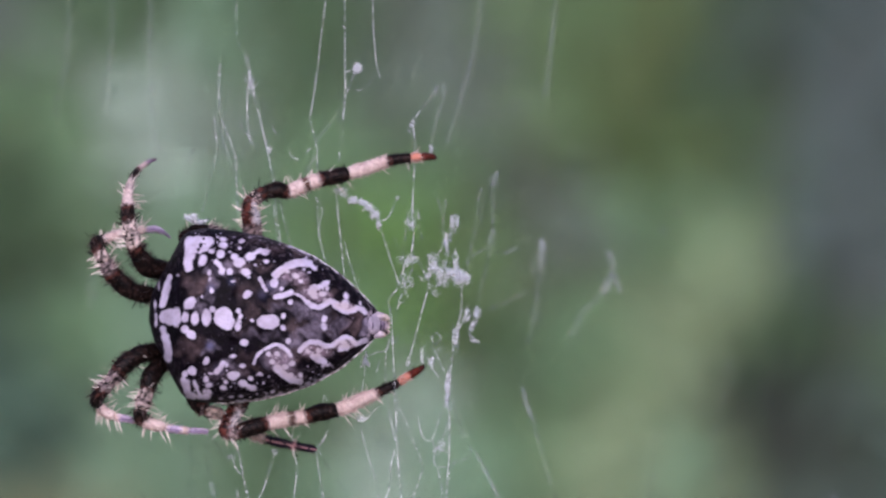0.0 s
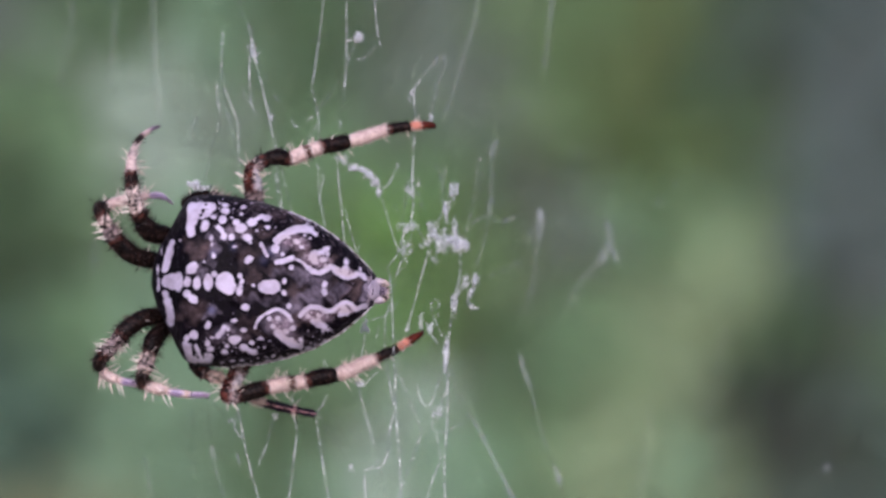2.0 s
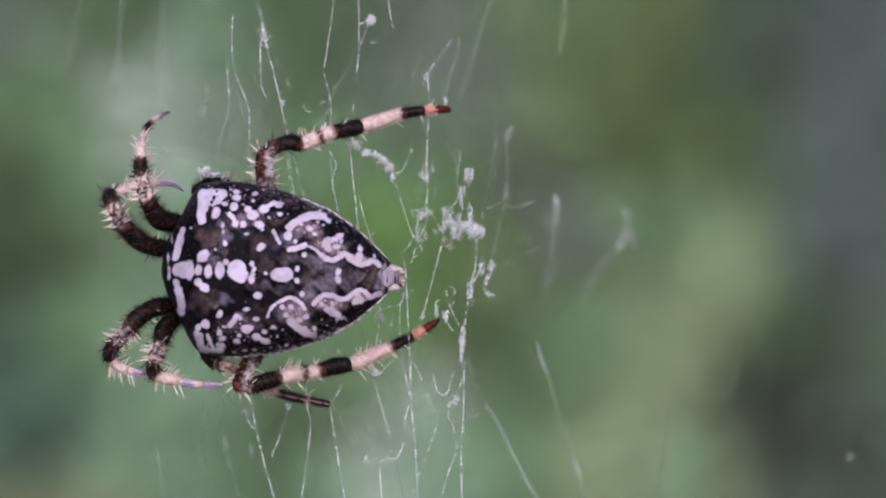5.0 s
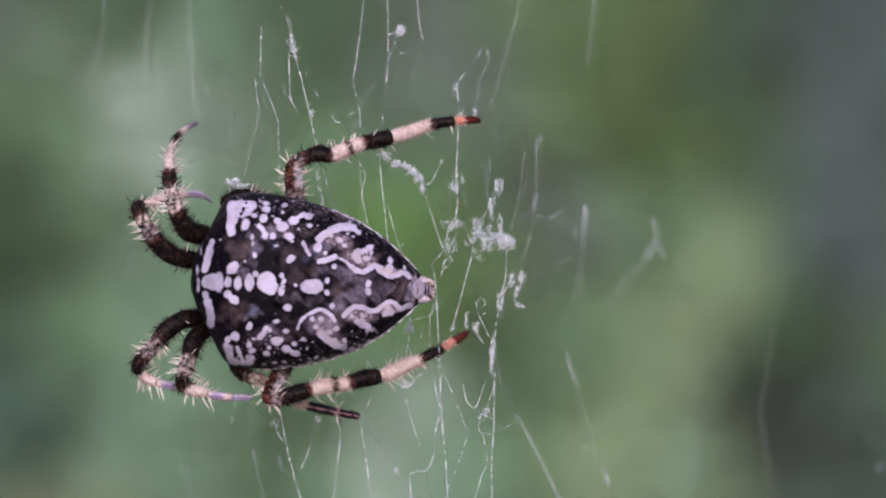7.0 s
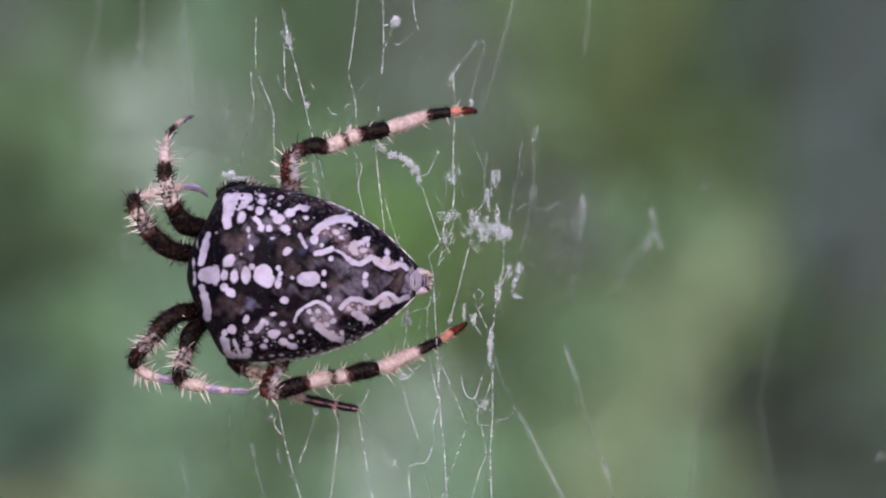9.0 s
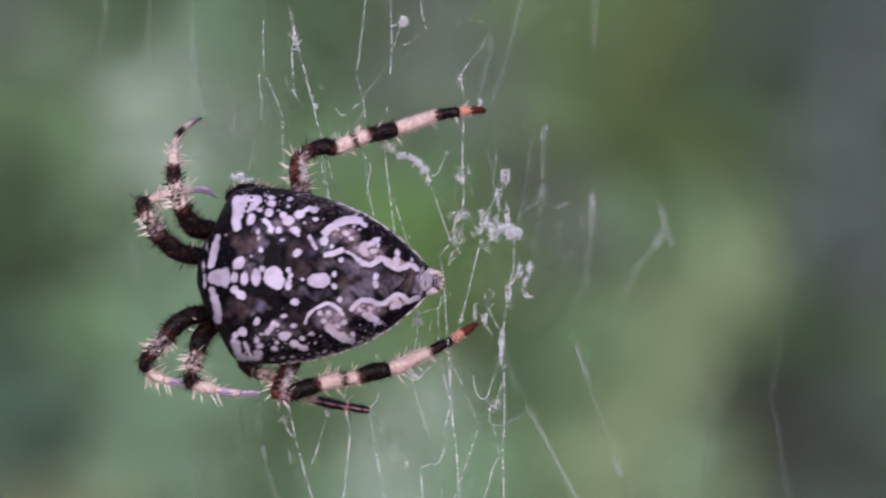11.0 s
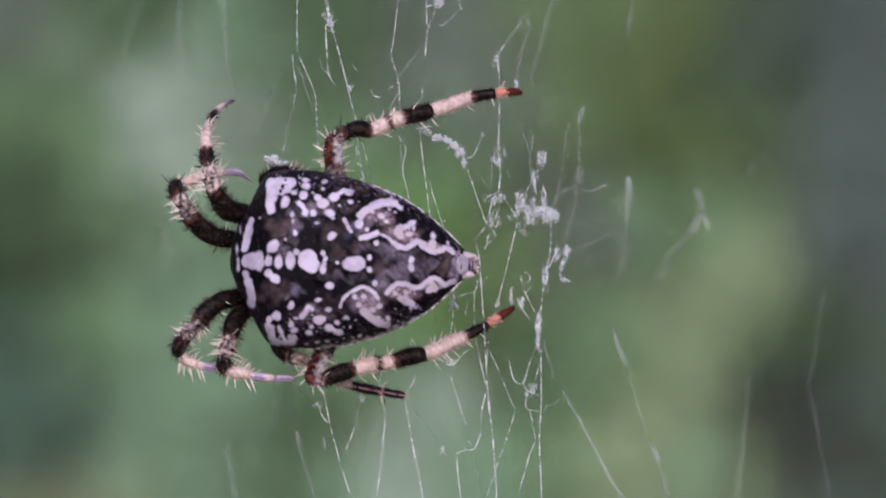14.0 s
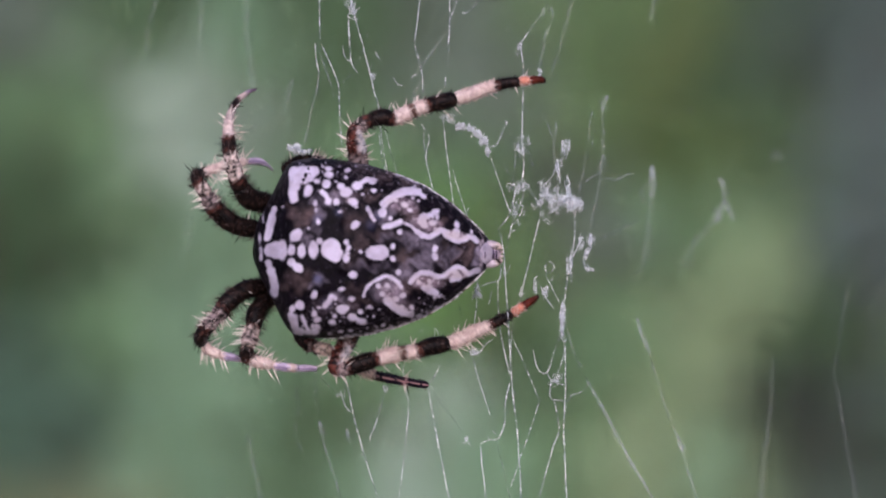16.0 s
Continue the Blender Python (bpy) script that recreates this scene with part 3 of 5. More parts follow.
    # fourth pair, stretched back to the web
    leg(parent, rng, [
        ("leg", [(500, 420, 2.4, 15), (532, 372, 1.4, 17), (534, 345, 0.9, 18), (529, 316, 0.6, 16)], [(0.55, BLACK), (0.8, BROWN), (1, REDBROWN)]),
        ("patella", [(529, 322, 0.6, 15), (531, 303, 0.5, 14), (548, 289, 0.6, 13), (562, 284, 0.7, 13)], [(0.45, REDBROWN), (0.7, BROWN), (1, BLACK)]),
        ("tibia", [(556, 285, 0.7, 13), (578, 279, 0.9, 15), (598, 283, 1.1, 13), (625, 271, 1.4, 13), (655, 260, 1.7, 13), (682, 254, 2.0, 15), (708, 247, 2.2, 13)],
         [(0.27, BLACK), (0.45, PALE), (0.52, RING), (0.64, PALE), (1, BLACK)]),
        ("metatarsus", [(704, 248, 2.2, 11), (725, 243, 2.4, 12), (752, 233, 2.7, 11), (778, 225, 2.9, 10), (800, 220, 3.0, 9.5), (820, 218, 3.1, 9)],
         [(0.62, PALE), (1, BLACK)]),
        ("tarsus", [(817, 218, 3.1, 8.5), (838, 216, 3.2, 7.6), (855, 215, 3.3, 6.4), (866, 217, 3.4, 4)], [(0.42, ORANGE), (0.85, DARKRED), (1, BLACK)]),
    ], "long hind leg with black, pale and orange bands", False)
    leg(parent, rng, [
        ("leg", [(520, 620, 2.4, 14), (522, 655, 1.6, 16), (510, 680, 1.1, 16), (496, 705, 0.7, 16)], [(0.6, BLACK), (0.72, BROWN), (1, REDBROWN)]),
        ("patella", [(500, 700, 0.7, 15), (494, 718, 0.6, 15), (508, 722, 0.6, 14), (524, 718, 0.7, 14)], [(0.5, REDBROWN), (0.75, BROWN), (1, BLACK)]),
        ("tibia", [(516, 720, 0.7, 14), (545, 710, 0.9, 16), (568, 704, 1.1, 13), (600, 696, 1.4, 14), (632, 692, 1.7, 13), (662, 683, 2.0, 16), (694, 678, 2.2, 13)],
         [(0.29, BLACK), (0.49, PALE), (0.56, RING), (0.66, PALE), (1, BLACK)]),
        ("metatarsus", [(690, 679, 2.2, 12), (712, 671, 2.4, 13), (740, 657, 2.7, 12), (765, 646, 2.9, 10), (785, 636, 3.0, 9), (806, 626, 3.1, 8)],
         [(0.63, PALE), (1, BLACK)]),
        ("tarsus", [(803, 627, 3.1, 8), (822, 614, 3.2, 7.6), (838, 604, 3.3, 6.4), (851, 595, 3.4, 3.4)], [(0.42, ORANGE), (0.85, DARKRED), (1, BLACK)]),
    ], "long hind leg with black, pale and orange bands", False)


def rounded(name, centre, radii, mat, parent, rings=24, sides=32, label=""):
    verts, faces = [], []
    for i in range(1, rings):
        a = math.pi * i / rings
        for k in range(sides):
            b = 2 * math.pi * k / sides
            w = 1 + 0.03 * math.sin(5 * b) * math.sin(a)
            verts.append(centre + Vector((-math.cos(a) * radii[0], math.sin(a) * math.sin(b) * radii[1] * w, math.sin(a) * math.cos(b) * radii[2] * w)))
    for i in range(rings - 2):
        for k in range(sides):
            j = (k + 1) % sides
            faces.append((i * sides + k, i * sides + j, (i + 1) * sides + j, (i + 1) * sides + k))
    faces.append(tuple(range(sides)))
    faces.append(tuple(range((rings - 2) * sides, (rings - 1) * sides))[::-1])
    return link(name, verts, faces, mat, parent, label)


def make_spider():
    spider = new("spider")
    tagged(spider, "black garden spider with white cross pattern hanging on its web", "spider")
    abdomen(spider)
    # bright rim where back and flank meet, added as whitish tubes
    wu, ww = [w[0] for w in WIDTHS], [w[1] for w in WIDTHS]
    for side, start, r in ((1, 470, 2.0), (-1, 600, 1.2)):
        rows = [(u, 508 + (u - 400) * 0.03 + side * (np.interp(u, wu, ww) - 0.6), -0.3, r * (0.55 if u in (start, 756) else 1.0)) for u in list(range(start, 750, 13)) + [756]]
        banded("bright_rim", rows, [(1, RIM_FRINGE)], spider, 8, "thin whitish tube added for the flank's bright rim")
    head = rounded("cephalothorax", at(410, 514, 2.6), (62 * K, 48 * K, 62 * K), LEGS, spider, label="dark hairy head and chest under the abdomen")
    colour_verts(head, [BLACK] * len(head.data.vertices))
    # the tail tip: a short pale cone with a dark ringed middle between pale spinnerets
    rows = [(740, 520, -0.02, 26), (749, 520, -0.04, 26), (757, 521, 0.0, 23), (764, 521, 0.08, 17.5), (773, 522, 0.14, 14.5), (784, 522, 0.25, 9)]
    taper = [np.array(column) for column in zip(*rows)]
    seam, bare = (0.07, 0.05, 0.09), (0.36, 0.3, 0.38)
    ob, _, _, _ = banded("tail_tip", rows, [(0.25, (0.26, 0.22, 0.29)), (0.6, (0.46, 0.39, 0.48)), (0.8, (0.4, 0.32, 0.42)), (1, (0.44, 0.33, 0.38))], spider, 28, "pale pinkish ringed tail tip")
    for dv, r, tip in ((-15, 6.5, 787), (15, 6.5, 787), (-5, 4, 789), (5, 4, 789)):
        tone = (0.56, 0.47, 0.53) if abs(dv) > 10 else (0.33, 0.25, 0.32)
        deep = 0.0 if abs(dv) > 10 else 0.15
        banded("spinneret", [(752, 522 + dv * 1.3, deep - 0.1, r * 0.6), (764, 522 + dv * 1.2, deep - 0.25, r), (776, 522 + dv, deep - 0.18, r * 1.05), (tip, 522 + dv * 0.7, deep, r * 0.65)], [(0.3, bare), (0.6, tone), (0.85, GREYPALE), (1, PALE)], ob, 14)
    for u in (756, 761, 766, 771, 776):
        d, r = np.interp(u, taper[0], taper[2]), np.interp(u, taper[0], taper[3])
        row = [(u + 1 - abs(q) * 0.1, 522 + q, d - math.sqrt(r * r - q * q) * 0.028 - 0.04, 1.8 - 0.07 * abs(q)) for q in (-9, -5, 0, 5, 9)]
        banded("groove", row, [(1, seam)], ob, 6)
    spider_legs(spider)
    return spider


# ---- the web ----
silk_rng = random.Random(5)


def fibre(verts, faces, line, radii, sides=5, joint=None):
    """Adds a fibre; joint: where the ring lies, among the verts so far, from which it grows."""
    vv, ff = tube(line, radii, sides)
    if joint is None:
        faces.extend(tuple(k + len(verts) for k in f) for f in ff)
        verts.extend(vv)
    else:
        base = len(verts) - sides
        faces.extend(tuple(k + base if k >= sides else k + joint for k in f) for f in ff)
        verts.extend(vv[sides:])


def strand(web, width, d, *pts, mat=None, wander=0.45):
    """A silk strand through plan places, a little uneven; dim ones are loose bundles of fibres deeper in the web."""
    p = spline([pts[i:i + 2] for i in range(0, len(pts), 2)], 2.5)
    n = len(p)
    run = np.arange(n)
    seed = silk_rng.uniform(0, 900)
    if d >= 6:
        d *= 1.9 if d < 8 else 2.5
    if mat is None:
        mat = SILK if width >= 3.2 else SILK_FINE
    if mat is SILK_FINE and d >= 4.7:
        mat = SILK_DIM
    verts, faces = [], []
    if mat in (SILK_DIM, SILK_FAINT):
        count = 4 + round(width) if mat is SILK_DIM else 2 + round(width * 0.55)
        for j in range(count):
            off, dep = silk_rng.gauss(0, width * 0.33), d + silk_rng.gauss(0, 0.08 * d)
            b = n - silk_rng.randrange(0, 8 if n > 20 else 2)
            line = [at(p[i][0] + min(1.0, i / 4) * (off + 0.5 * width * noise.noise((i * 0.11, seed, 3.0 * j))), p[i][1], d + min(1.0, i / 4) * (dep - d)) for i in range(b)]
            fibre(verts, faces, line, [(0.32 + 2.2 * max(0.0, noise.noise((i * 0.23, seed, 7.0 * j + 1))) ** 2) * K for i in range(b)], 4, 0 if j else None)
        return link("strand", verts, faces, mat, web)
    lump = np.array([noise.noise((k * 0.07, seed, 0.0)) for k in run])
    grain = np.array([noise.noise((k * 0.4, seed, 5.0)) for k in run])
    bead = 0.42 + 0.45 * np.maximum(0, lump) + 0.35 * np.maximum(0, grain)
    jit = np.array([noise.noise((k * 0.06, seed, 9.0)) * 1.5 + noise.noise((k * 0.3, seed, 13.0)) * 0.6 for k in run]) * wander
    jit = jit - np.linspace(jit[0], jit[-1], n)
    ends = np.minimum(run, run[::-1])
    taper = np.where(ends < 3, 0.5 + 0.17 * ends, 1.0)
    dd = d + 0.2 * np.sin(run * 0.05 + seed)
    fibre(verts, faces, [at(a + j, b, e) for (a, b), j, e in zip(p, jit, dd)], bead * taper * (0.55 + width * 0.22) * K)
    # a second, finer thread that leaves the first and comes back, and a few loose ends
    if width >= 3.0 and n > 10:
        drift = np.array([noise.noise((k * 0.05, seed, 21.0)) * 2.2 for k in run]) * np.minimum(1.0, ends / 6.0)
        fibre(verts, faces, [at(a + j + o, b, e + 0.05) for (a, b), j, o, e in zip(p, jit, drift, dd)], np.full(n, 0.3 * K), 5, 0)
    for _ in range(n // 45):
        i = silk_rng.randrange(n)
        a, l = silk_rng.uniform(0, 6.28), silk_rng.uniform(3, 8)
        u, v = p[i]
        fibre(verts, faces, [at(u + jit[i] + l * q * math.cos(a + q), v + l * q * math.sin(a + q), dd[i]) for q in (0, 0.35, 0.7, 1)], [0.5 * K, 0.45 * K, 0.4 * K, 0.3 * K], 5, i * 5)
    return link("strand", verts, faces, mat, web)


def tuft(web, u, v, ru, rv, loops, d=3.0, width=1.6, mat=None, lean=0.0):
    """A woolly, uneven clump of fine silk fibres, felted round a few knots."""
    verts, faces = [], []
    cl, sl = math.cos(radians(lean)), math.sin(radians(lean))
    if mat is SILK_FAINT or (mat is SILK_FINE and d >= 4.7):
        return strand(web, ru * 1.1, d, u - 0.15 * ru, v - 0.7 * rv, u + 0.1 * ru, v, u - 0.1 * ru, v + 0.7 * rv, mat=SILK_FAINT if mat is SILK_FAINT else SILK_DIM)
    knots = [(silk_rng.gauss(0, 0.45), silk_rng.gauss(0, 0.45)) for _ in range(7)]
    for _ in range(int(loops * 6)):
        ku, kv = silk_rng.choice(knots)
        x, y = ku + silk_rng.gauss(0, 0.2), kv + silk_rng.gauss(0, 0.2)
        a, turn = silk_rng.gauss(1.5, 0.6) + silk_rng.choice((0, math.pi)), silk_rng.gauss(0, 0.55)
        step = silk_rng.uniform(0.07, 0.15)
        n = silk_rng.randint(8, 16)
        dep = d + silk_rng.gauss(0, 0.2)
        c = []
        for i in range(n):
            c.append(at(u + x * ru * cl - y * rv * sl, v + x * ru * sl + y * rv * cl, dep))
            a += turn + silk_rng.gauss(0, 0.3)
            x, y, dep = x + step * math.cos(a) + (ku - x) * 0.07, y + step * math.sin(a) + (kv - y) * 0.07, dep + silk_rng.gauss(0, 0.03)
        w = width * silk_rng.uniform(0.22, 0.5)
        fibre(verts, faces, c, [w * 0.5 * K * (0.5 if i in (0, n - 1) else silk_rng.uniform(0.8, 1.2)) for i in range(n)], 4)
    # felted knots
    for _ in range(int(loops * 0.6)):
        ku, kv = silk_rng.choice(knots)
        x, y = ku + silk_rng.gauss(0, 0.17), kv + silk_rng.gauss(0, 0.17)
        c, a, dep = [], silk_rng.uniform(0, 6.28), d + silk_rng.gauss(0, 0.1)
        for i in range(6):
            c.append(at(u + x * ru * cl - y * rv * sl, v + x * ru * sl + y * rv * cl, dep))
            a += silk_rng.gauss(0, 0.9)
            x, y = x + 0.8 * width / ru * math.cos(a), y + 0.8 * width / rv * math.sin(a)
        w = width * silk_rng.uniform(0.7, 1.6)
        fibre(verts, faces, c, [w * 0.5 * K * (0.35 if i in (0, 5) else silk_rng.uniform(0.7, 1.2)) for i in range(6)], 5)
    return link("silk_tuft", verts, faces, SILK_WOOL if mat is None else SILK, web, "matted white tuft of silk")


def make_web():
    web = new("spider_web")
    tagged(web, "torn tangled white orb web of fine beaded silk strands", "spider web")
    s, F = strand, SILK_FAINT
    # far, dim strands beside the front legs
    s(web, 9, 8, 330, -400, 337, -120, 338, 0, 340, 60, 344, 115, 350, 180, 357, 228, mat=F)
    s(web, 10, 9, 272, -400, 266, -120, 263, 60, 260, 100, 258, 165, mat=F)
    s(web, 6, 11, 196, -400, 190, -100, 187, 50, 172, 120, 168, 175, mat=F)
    s(web, 5, 7, 425, 208, 414, 225, 404, 250, mat=F), s(web, 6, 7, 342, 300, 352, 293, 364, 285, mat=F), s(web, 6, 8, 370, 264, 382, 256, mat=F)
    s(web, 7, 9, 245, 445, 243, 490, mat=F), s(web, 7, 9, 238, 440, 234, 470, 240, 520, mat=F)
    # above the abdomen
    s(web, 3.4, 4, 470, 52, 469, 90, 470, 142), s(web, 5, 4.2, 461, 148, 464, 180, 468, 200, mat=SILK_FINE)
    s(web, 3.2, 4.5, 468, 200, 463, 232, 453, 265, 447, 300, 438, 335, mat=F), s(web, 2.6, 4, 470, 57, 490, 68, 514, 68, mat=F)
    s(web, 2.8, 3.8, 472, 150, 490, 190, 502, 225, 503, 262, 508, 345)
    s(web, 2.4, 4, 480, -400, 497, -60, 500, 5, 515, 32, mat=F)
    s(web, 4.2, 3.4, 515, 30, 521, 60, 528, 90, 534, 112, 545, 152), s(web, 3.6, 3.2, 545, 152, 556, 200, 565, 238, 571, 258, 577, 320, 585, 370, 596, 430)
    s(web, 3.4, 3.4, 521, 38, 527, 86, 519, 100, 530, 108), s(web, 3.0, 3.4, 520, 102, 521, 140, 524, 182, 536, 202)
    s(web, 2.6, 3.5, 509, 153, 514, 174, 524, 181), s(web, 2.4, 3.3, 530, 95, 541, 86), s(web, 2.4, 3.3, 552, 124, 553, 142)
    s(web, 2.8, 3.3, 566, 163, 571, 172, 575, 178), s(web, 2.6, 3.3, 560, 187, 556, 198, 562, 206, 569, 204), s(web, 2.4, 3.3, 544, 168, 535, 182, 524, 184, mat=F)
    s(web, 2.8, 3.3, 598, 208, 605, 221, 617, 224), s(web, 2.8, 3.3, 628, 214, 634, 206, 641, 204)
    tuft(web, 527, 86, 8, 14, 9, 3.4, 1.4), tuft(web, 562, 206, 6, 6, 5, 3.3, 1.2)
    s(web, 2.8, 3.4, 676, -400, 662, -100, 653, 0, 645, 80, 635, 148), s(web, 3.2, 3.2, 635, 148, 643, 180, 649, 210, 650, 245)
    s(web, 2.8, 3.2, 650, 290, 652, 330, 658, 370, 667, 410, 680, 470), s(web, 3.2, 3.2, 649, 216, 640, 228, 628, 252), s(web, 2.6, 3.0, 646, 290, 660, 315, 656, 340, 655, 365)
    s(web, 2.8, 3.5, 700, -400, 695, -100, 696, 0, 697, 60, 698, 110), s(web, 4.0, 3.3, 698, 108, 697, 130, 695, 152), s(web, 2.2, 3.3, 695, 152, 692, 205, mat=F)
    s(web, 4.4, 3.2, 690, 208, 689, 228), s(web, 3.2, 3.2, 684, 275, 689, 320, 695, 370, 703, 435, 715, 500)
    s(web, 3.0, 3.3, 698, 110, 708, 82, 716, 62), s(web, 4.6, 3.3, 696, 65, 708, 61), tuft(web, 720, 57, 9, 9, 22, 3.3, 1.8), s(web, 2.6, 3.3, 709, 82, 712, 70)
    s(web, 4.0, 3.3, 716, 96, 726, 97, 734, 91), s(web, 2.4, 3.5, 740, -300, 746, -60, 749, 0, 755, 50, 761, 72, mat=SILK_FINE)
    s(web, 2.2, 4, 734, 92, 745, 80, 752, 70, mat=F)
    s(web, 3.4, 3, 572, 308, 577, 345, 583, 375, 592, 430), s(web, 2.6, 3, 583, 300, 592, 338, 603, 375, 615, 430)
    s(web, 2.6, 3, 702, 372, 712, 410, 725, 450, 738, 480), s(web, 2.8, 2.8, 725, 450, 730, 439)
    # white clump below the hind leg
    tuft(web, 720, 297, 9, 5, 36, 3, 1.8), tuft(web, 733, 301, 9, 4, 26, 3, 1.8, None, 15), tuft(web, 746, 309, 11, 5.5, 40, 3, 1.8, None, 40), tuft(web, 756, 323, 7, 8, 36, 3, 1.8), tuft(web, 763, 339, 4.5, 9, 26, 3, 1.7)
    tuft(web, 692, 281, 13, 7, 10, 2.8, 1.2), s(web, 3.2, 3, 764, 331, 774, 331, 782, 323, 797, 289), tuft(web, 797, 289, 3, 3, 4, 3, 1.3)
    s(web, 2.8, 3, 768, 348, 780, 385, 797, 435, 803, 452), s(web, 2.2, 3, 806, 395, 790, 360, mat=F)
    # from the hind leg's tip to the tail
    s(web, 4.2, 3.6, 822, 152, 827, 200, 826, 250, 823, 320), s(web, 4.6, 3.4, 823, 318, 827, 360, 823, 396), tuft(web, 823, 330, 10, 18, 9, 3.5, 1.2, SILK_FINE), tuft(web, 821, 155, 6, 10, 8, 3.8, 1.4, SILK_FINE)
    s(web, 3.6, 3.8, 822, 152, 836, 131, mat=SILK_FINE), s(web, 5, 5, 836, 131, 858, 100, 873, 80, 877, 88, mat=F), s(web, 6, 5, 876, 86, 874, 110, 866, 135, 858, 165, 853, 204, mat=F), tuft(web, 855, 203, 5, 7, 8, 4, 1.3, SILK_FINE)
    tuft(web, 864, 96, 10, 12, 9, 5.2, 1.6, F, -30)
    s(web, 7, 7, 960, -300, 935, -20, 925, 40, 910, 90, 898, 140, 884, 182, 872, 205, mat=F), s(web, 9, 9, 1090, -300, 1068, -40, 1062, 50, 1052, 118, mat=F)
    s(web, 3.2, 3.2, 823, 396, 812, 408, 806, 436, 798, 456, 782, 476), s(web, 3.0, 3.2, 823, 394, 832, 402, 845, 420, 850, 434), s(web, 2.6, 3.2, 800, 448, 808, 425, 815, 405)
    s(web, 2.8, 3.2, 808, 470, 820, 452, 825, 436, 816, 440, 808, 462, 797, 498), s(web, 2.6, 3.2, 793, 522, 801, 488, 814, 476, 820, 466)
    s(web, 2.4, 3.2, 810, 440, 822, 430, 826, 412), s(web, 2.4, 3.2, 814, 400, 826, 408, 833, 402, 826, 396, 815, 404)
    tuft(web, 822, 405, 16, 12, 8, 3.2, 1.2), tuft(web, 813, 450, 12, 20, 6, 3.2, 1.1, SILK_FINE)
    s(web, 5.0, 3.0, 781, 476, 787, 498, 791, 530, 790, 560), s(web, 5.2, 3.0, 792, 540, 795, 600, 798, 650, 801, 700), s(web, 5.2, 3.2, 800, 690, 804, 760, 812, 830, 816, 900, 822, 1000, 840, 1300)
    s(web, 2.6, 3.2, 792, 560, 798, 550, 803, 540), s(web, 3.8, 3.2, 783, 655, 790, 690, 800, 735), s(web, 2.6, 3.0, 806, 640, 803, 672, 801, 705), s(web, 2.4, 3.2, 806, 672, 824, 712, 842, 755, mat=SILK_FINE)
    s(web, 3.0, 3.2, 850, 430, 856, 448, 843, 500, 834, 540, 824, 580, 820, 605), tuft(web, 821, 590, 5, 8, 4, 3.2, 1.1)
    # the tangle behind the tail
    tuft(web, 868, 412, 16, 14, 16, 3.4, 1.4), tuft(web, 898, 424, 20, 12, 20, 3.6, 1.4, lean=20), tuft(web, 914, 432, 12, 17, 44, 3.6, 1.9), tuft(web, 884, 424, 16, 13, 9, 3.6, 1.3, lean=-30), tuft(web, 905, 408, 7, 18, 8, 3.6, 1.3)
    tuft(web, 850, 428, 10, 9, 7, 3.4, 1.2), tuft(web, 875, 440, 14, 14, 8, 3.5, 1.3)
    s(web, 7, 3.7, 886, 362, 889, 380, 890, 397), s(web, 6, 3.8, 917, 446, 915, 462), s(web, 3, 3.8, 894, 322, 897, 345, 901, 352, 908, 324), tuft(web, 896, 334, 4, 14, 10, 3.8, 1.2), tuft(web, 906, 334, 3.5, 12, 8, 3.8, 1.2), tuft(web, 888, 372, 5, 17, 14, 3.7, 1.3), s(web, 5, 3.7, 903, 384, 908, 400, 910, 420)
    s(web, 3, 3.6, 896, 352, 884, 364, 876, 385, 862, 400), s(web, 2.8, 3.6, 884, 290, 880, 345, 882, 370, mat=F), s(web, 3.2, 3.6, 868, 452, 876, 443, 870, 425)
    tuft(web, 858, 395, 5, 6, 4, 3.6, 1.2), s(web, 2.4, 3.6, 860, 270, 875, 310, 882, 340, mat=F)
    s(web, 3.4, 4, 916, 460, 915, 490, 911, 520, mat=SILK_FINE)
    s(web, 5.5, 4.2, 930, 488, 920, 510, 908, 535, 903, 560), s(web, 4.6, 4, 903, 556, 899, 590, 894, 625), s(web, 8, 4, 894, 600, 893, 630, 893, 655)
    s(web, 4.2, 4, 893, 650, 897, 700, 897, 760, 894, 830, 896, 900, 900, 1000, 904, 1300), s(web, 9, 4.8, 942, 486, 943, 505, 936, 524, 931, 536, mat=SILK_FINE), tuft(web, 943, 494, 4, 13, 14, 4.4, 1.2), tuft(web, 936, 522, 4.5, 16, 16, 4.4, 1.2, lean=20), s(web, 6, 4.8, 931, 535, 938, 547, 950, 552, mat=SILK_FINE), tuft(web, 941, 547, 9, 4, 6, 4.4, 1.1, lean=25)
    tuft(web, 893, 636, 5, 26, 24, 4, 1.5), tuft(web, 905, 540, 5, 22, 14, 4.2, 1.3), tuft(web, 924, 500, 6, 13, 8, 4.2, 1.2, lean=25)
    s(web, 10, 6, 977, 240, 970, 255, 968, 272, mat=SILK_FINE), s(web, 8, 6, 968, 272, 968, 320, 966, 350, mat=F), s(web, 9, 6, 968, 345, 964, 378, mat=SILK_FINE), s(web, 6, 6, 964, 380, 957, 420, 946, 465, 940, 485, mat=F)
    s(web, 7, 5.5, 948, 270, 944, 310, 938, 350, 930, 390, 922, 420, mat=F), s(web, 5, 5.5, 930, 396, 948, 385, 964, 376, mat=F), s(web, 5, 6, 966, 386, 988, 390, 1003, 385, mat=F), s(web, 9, 6.5, 990, 388, 1002, 383, 1016, 378, mat=F)
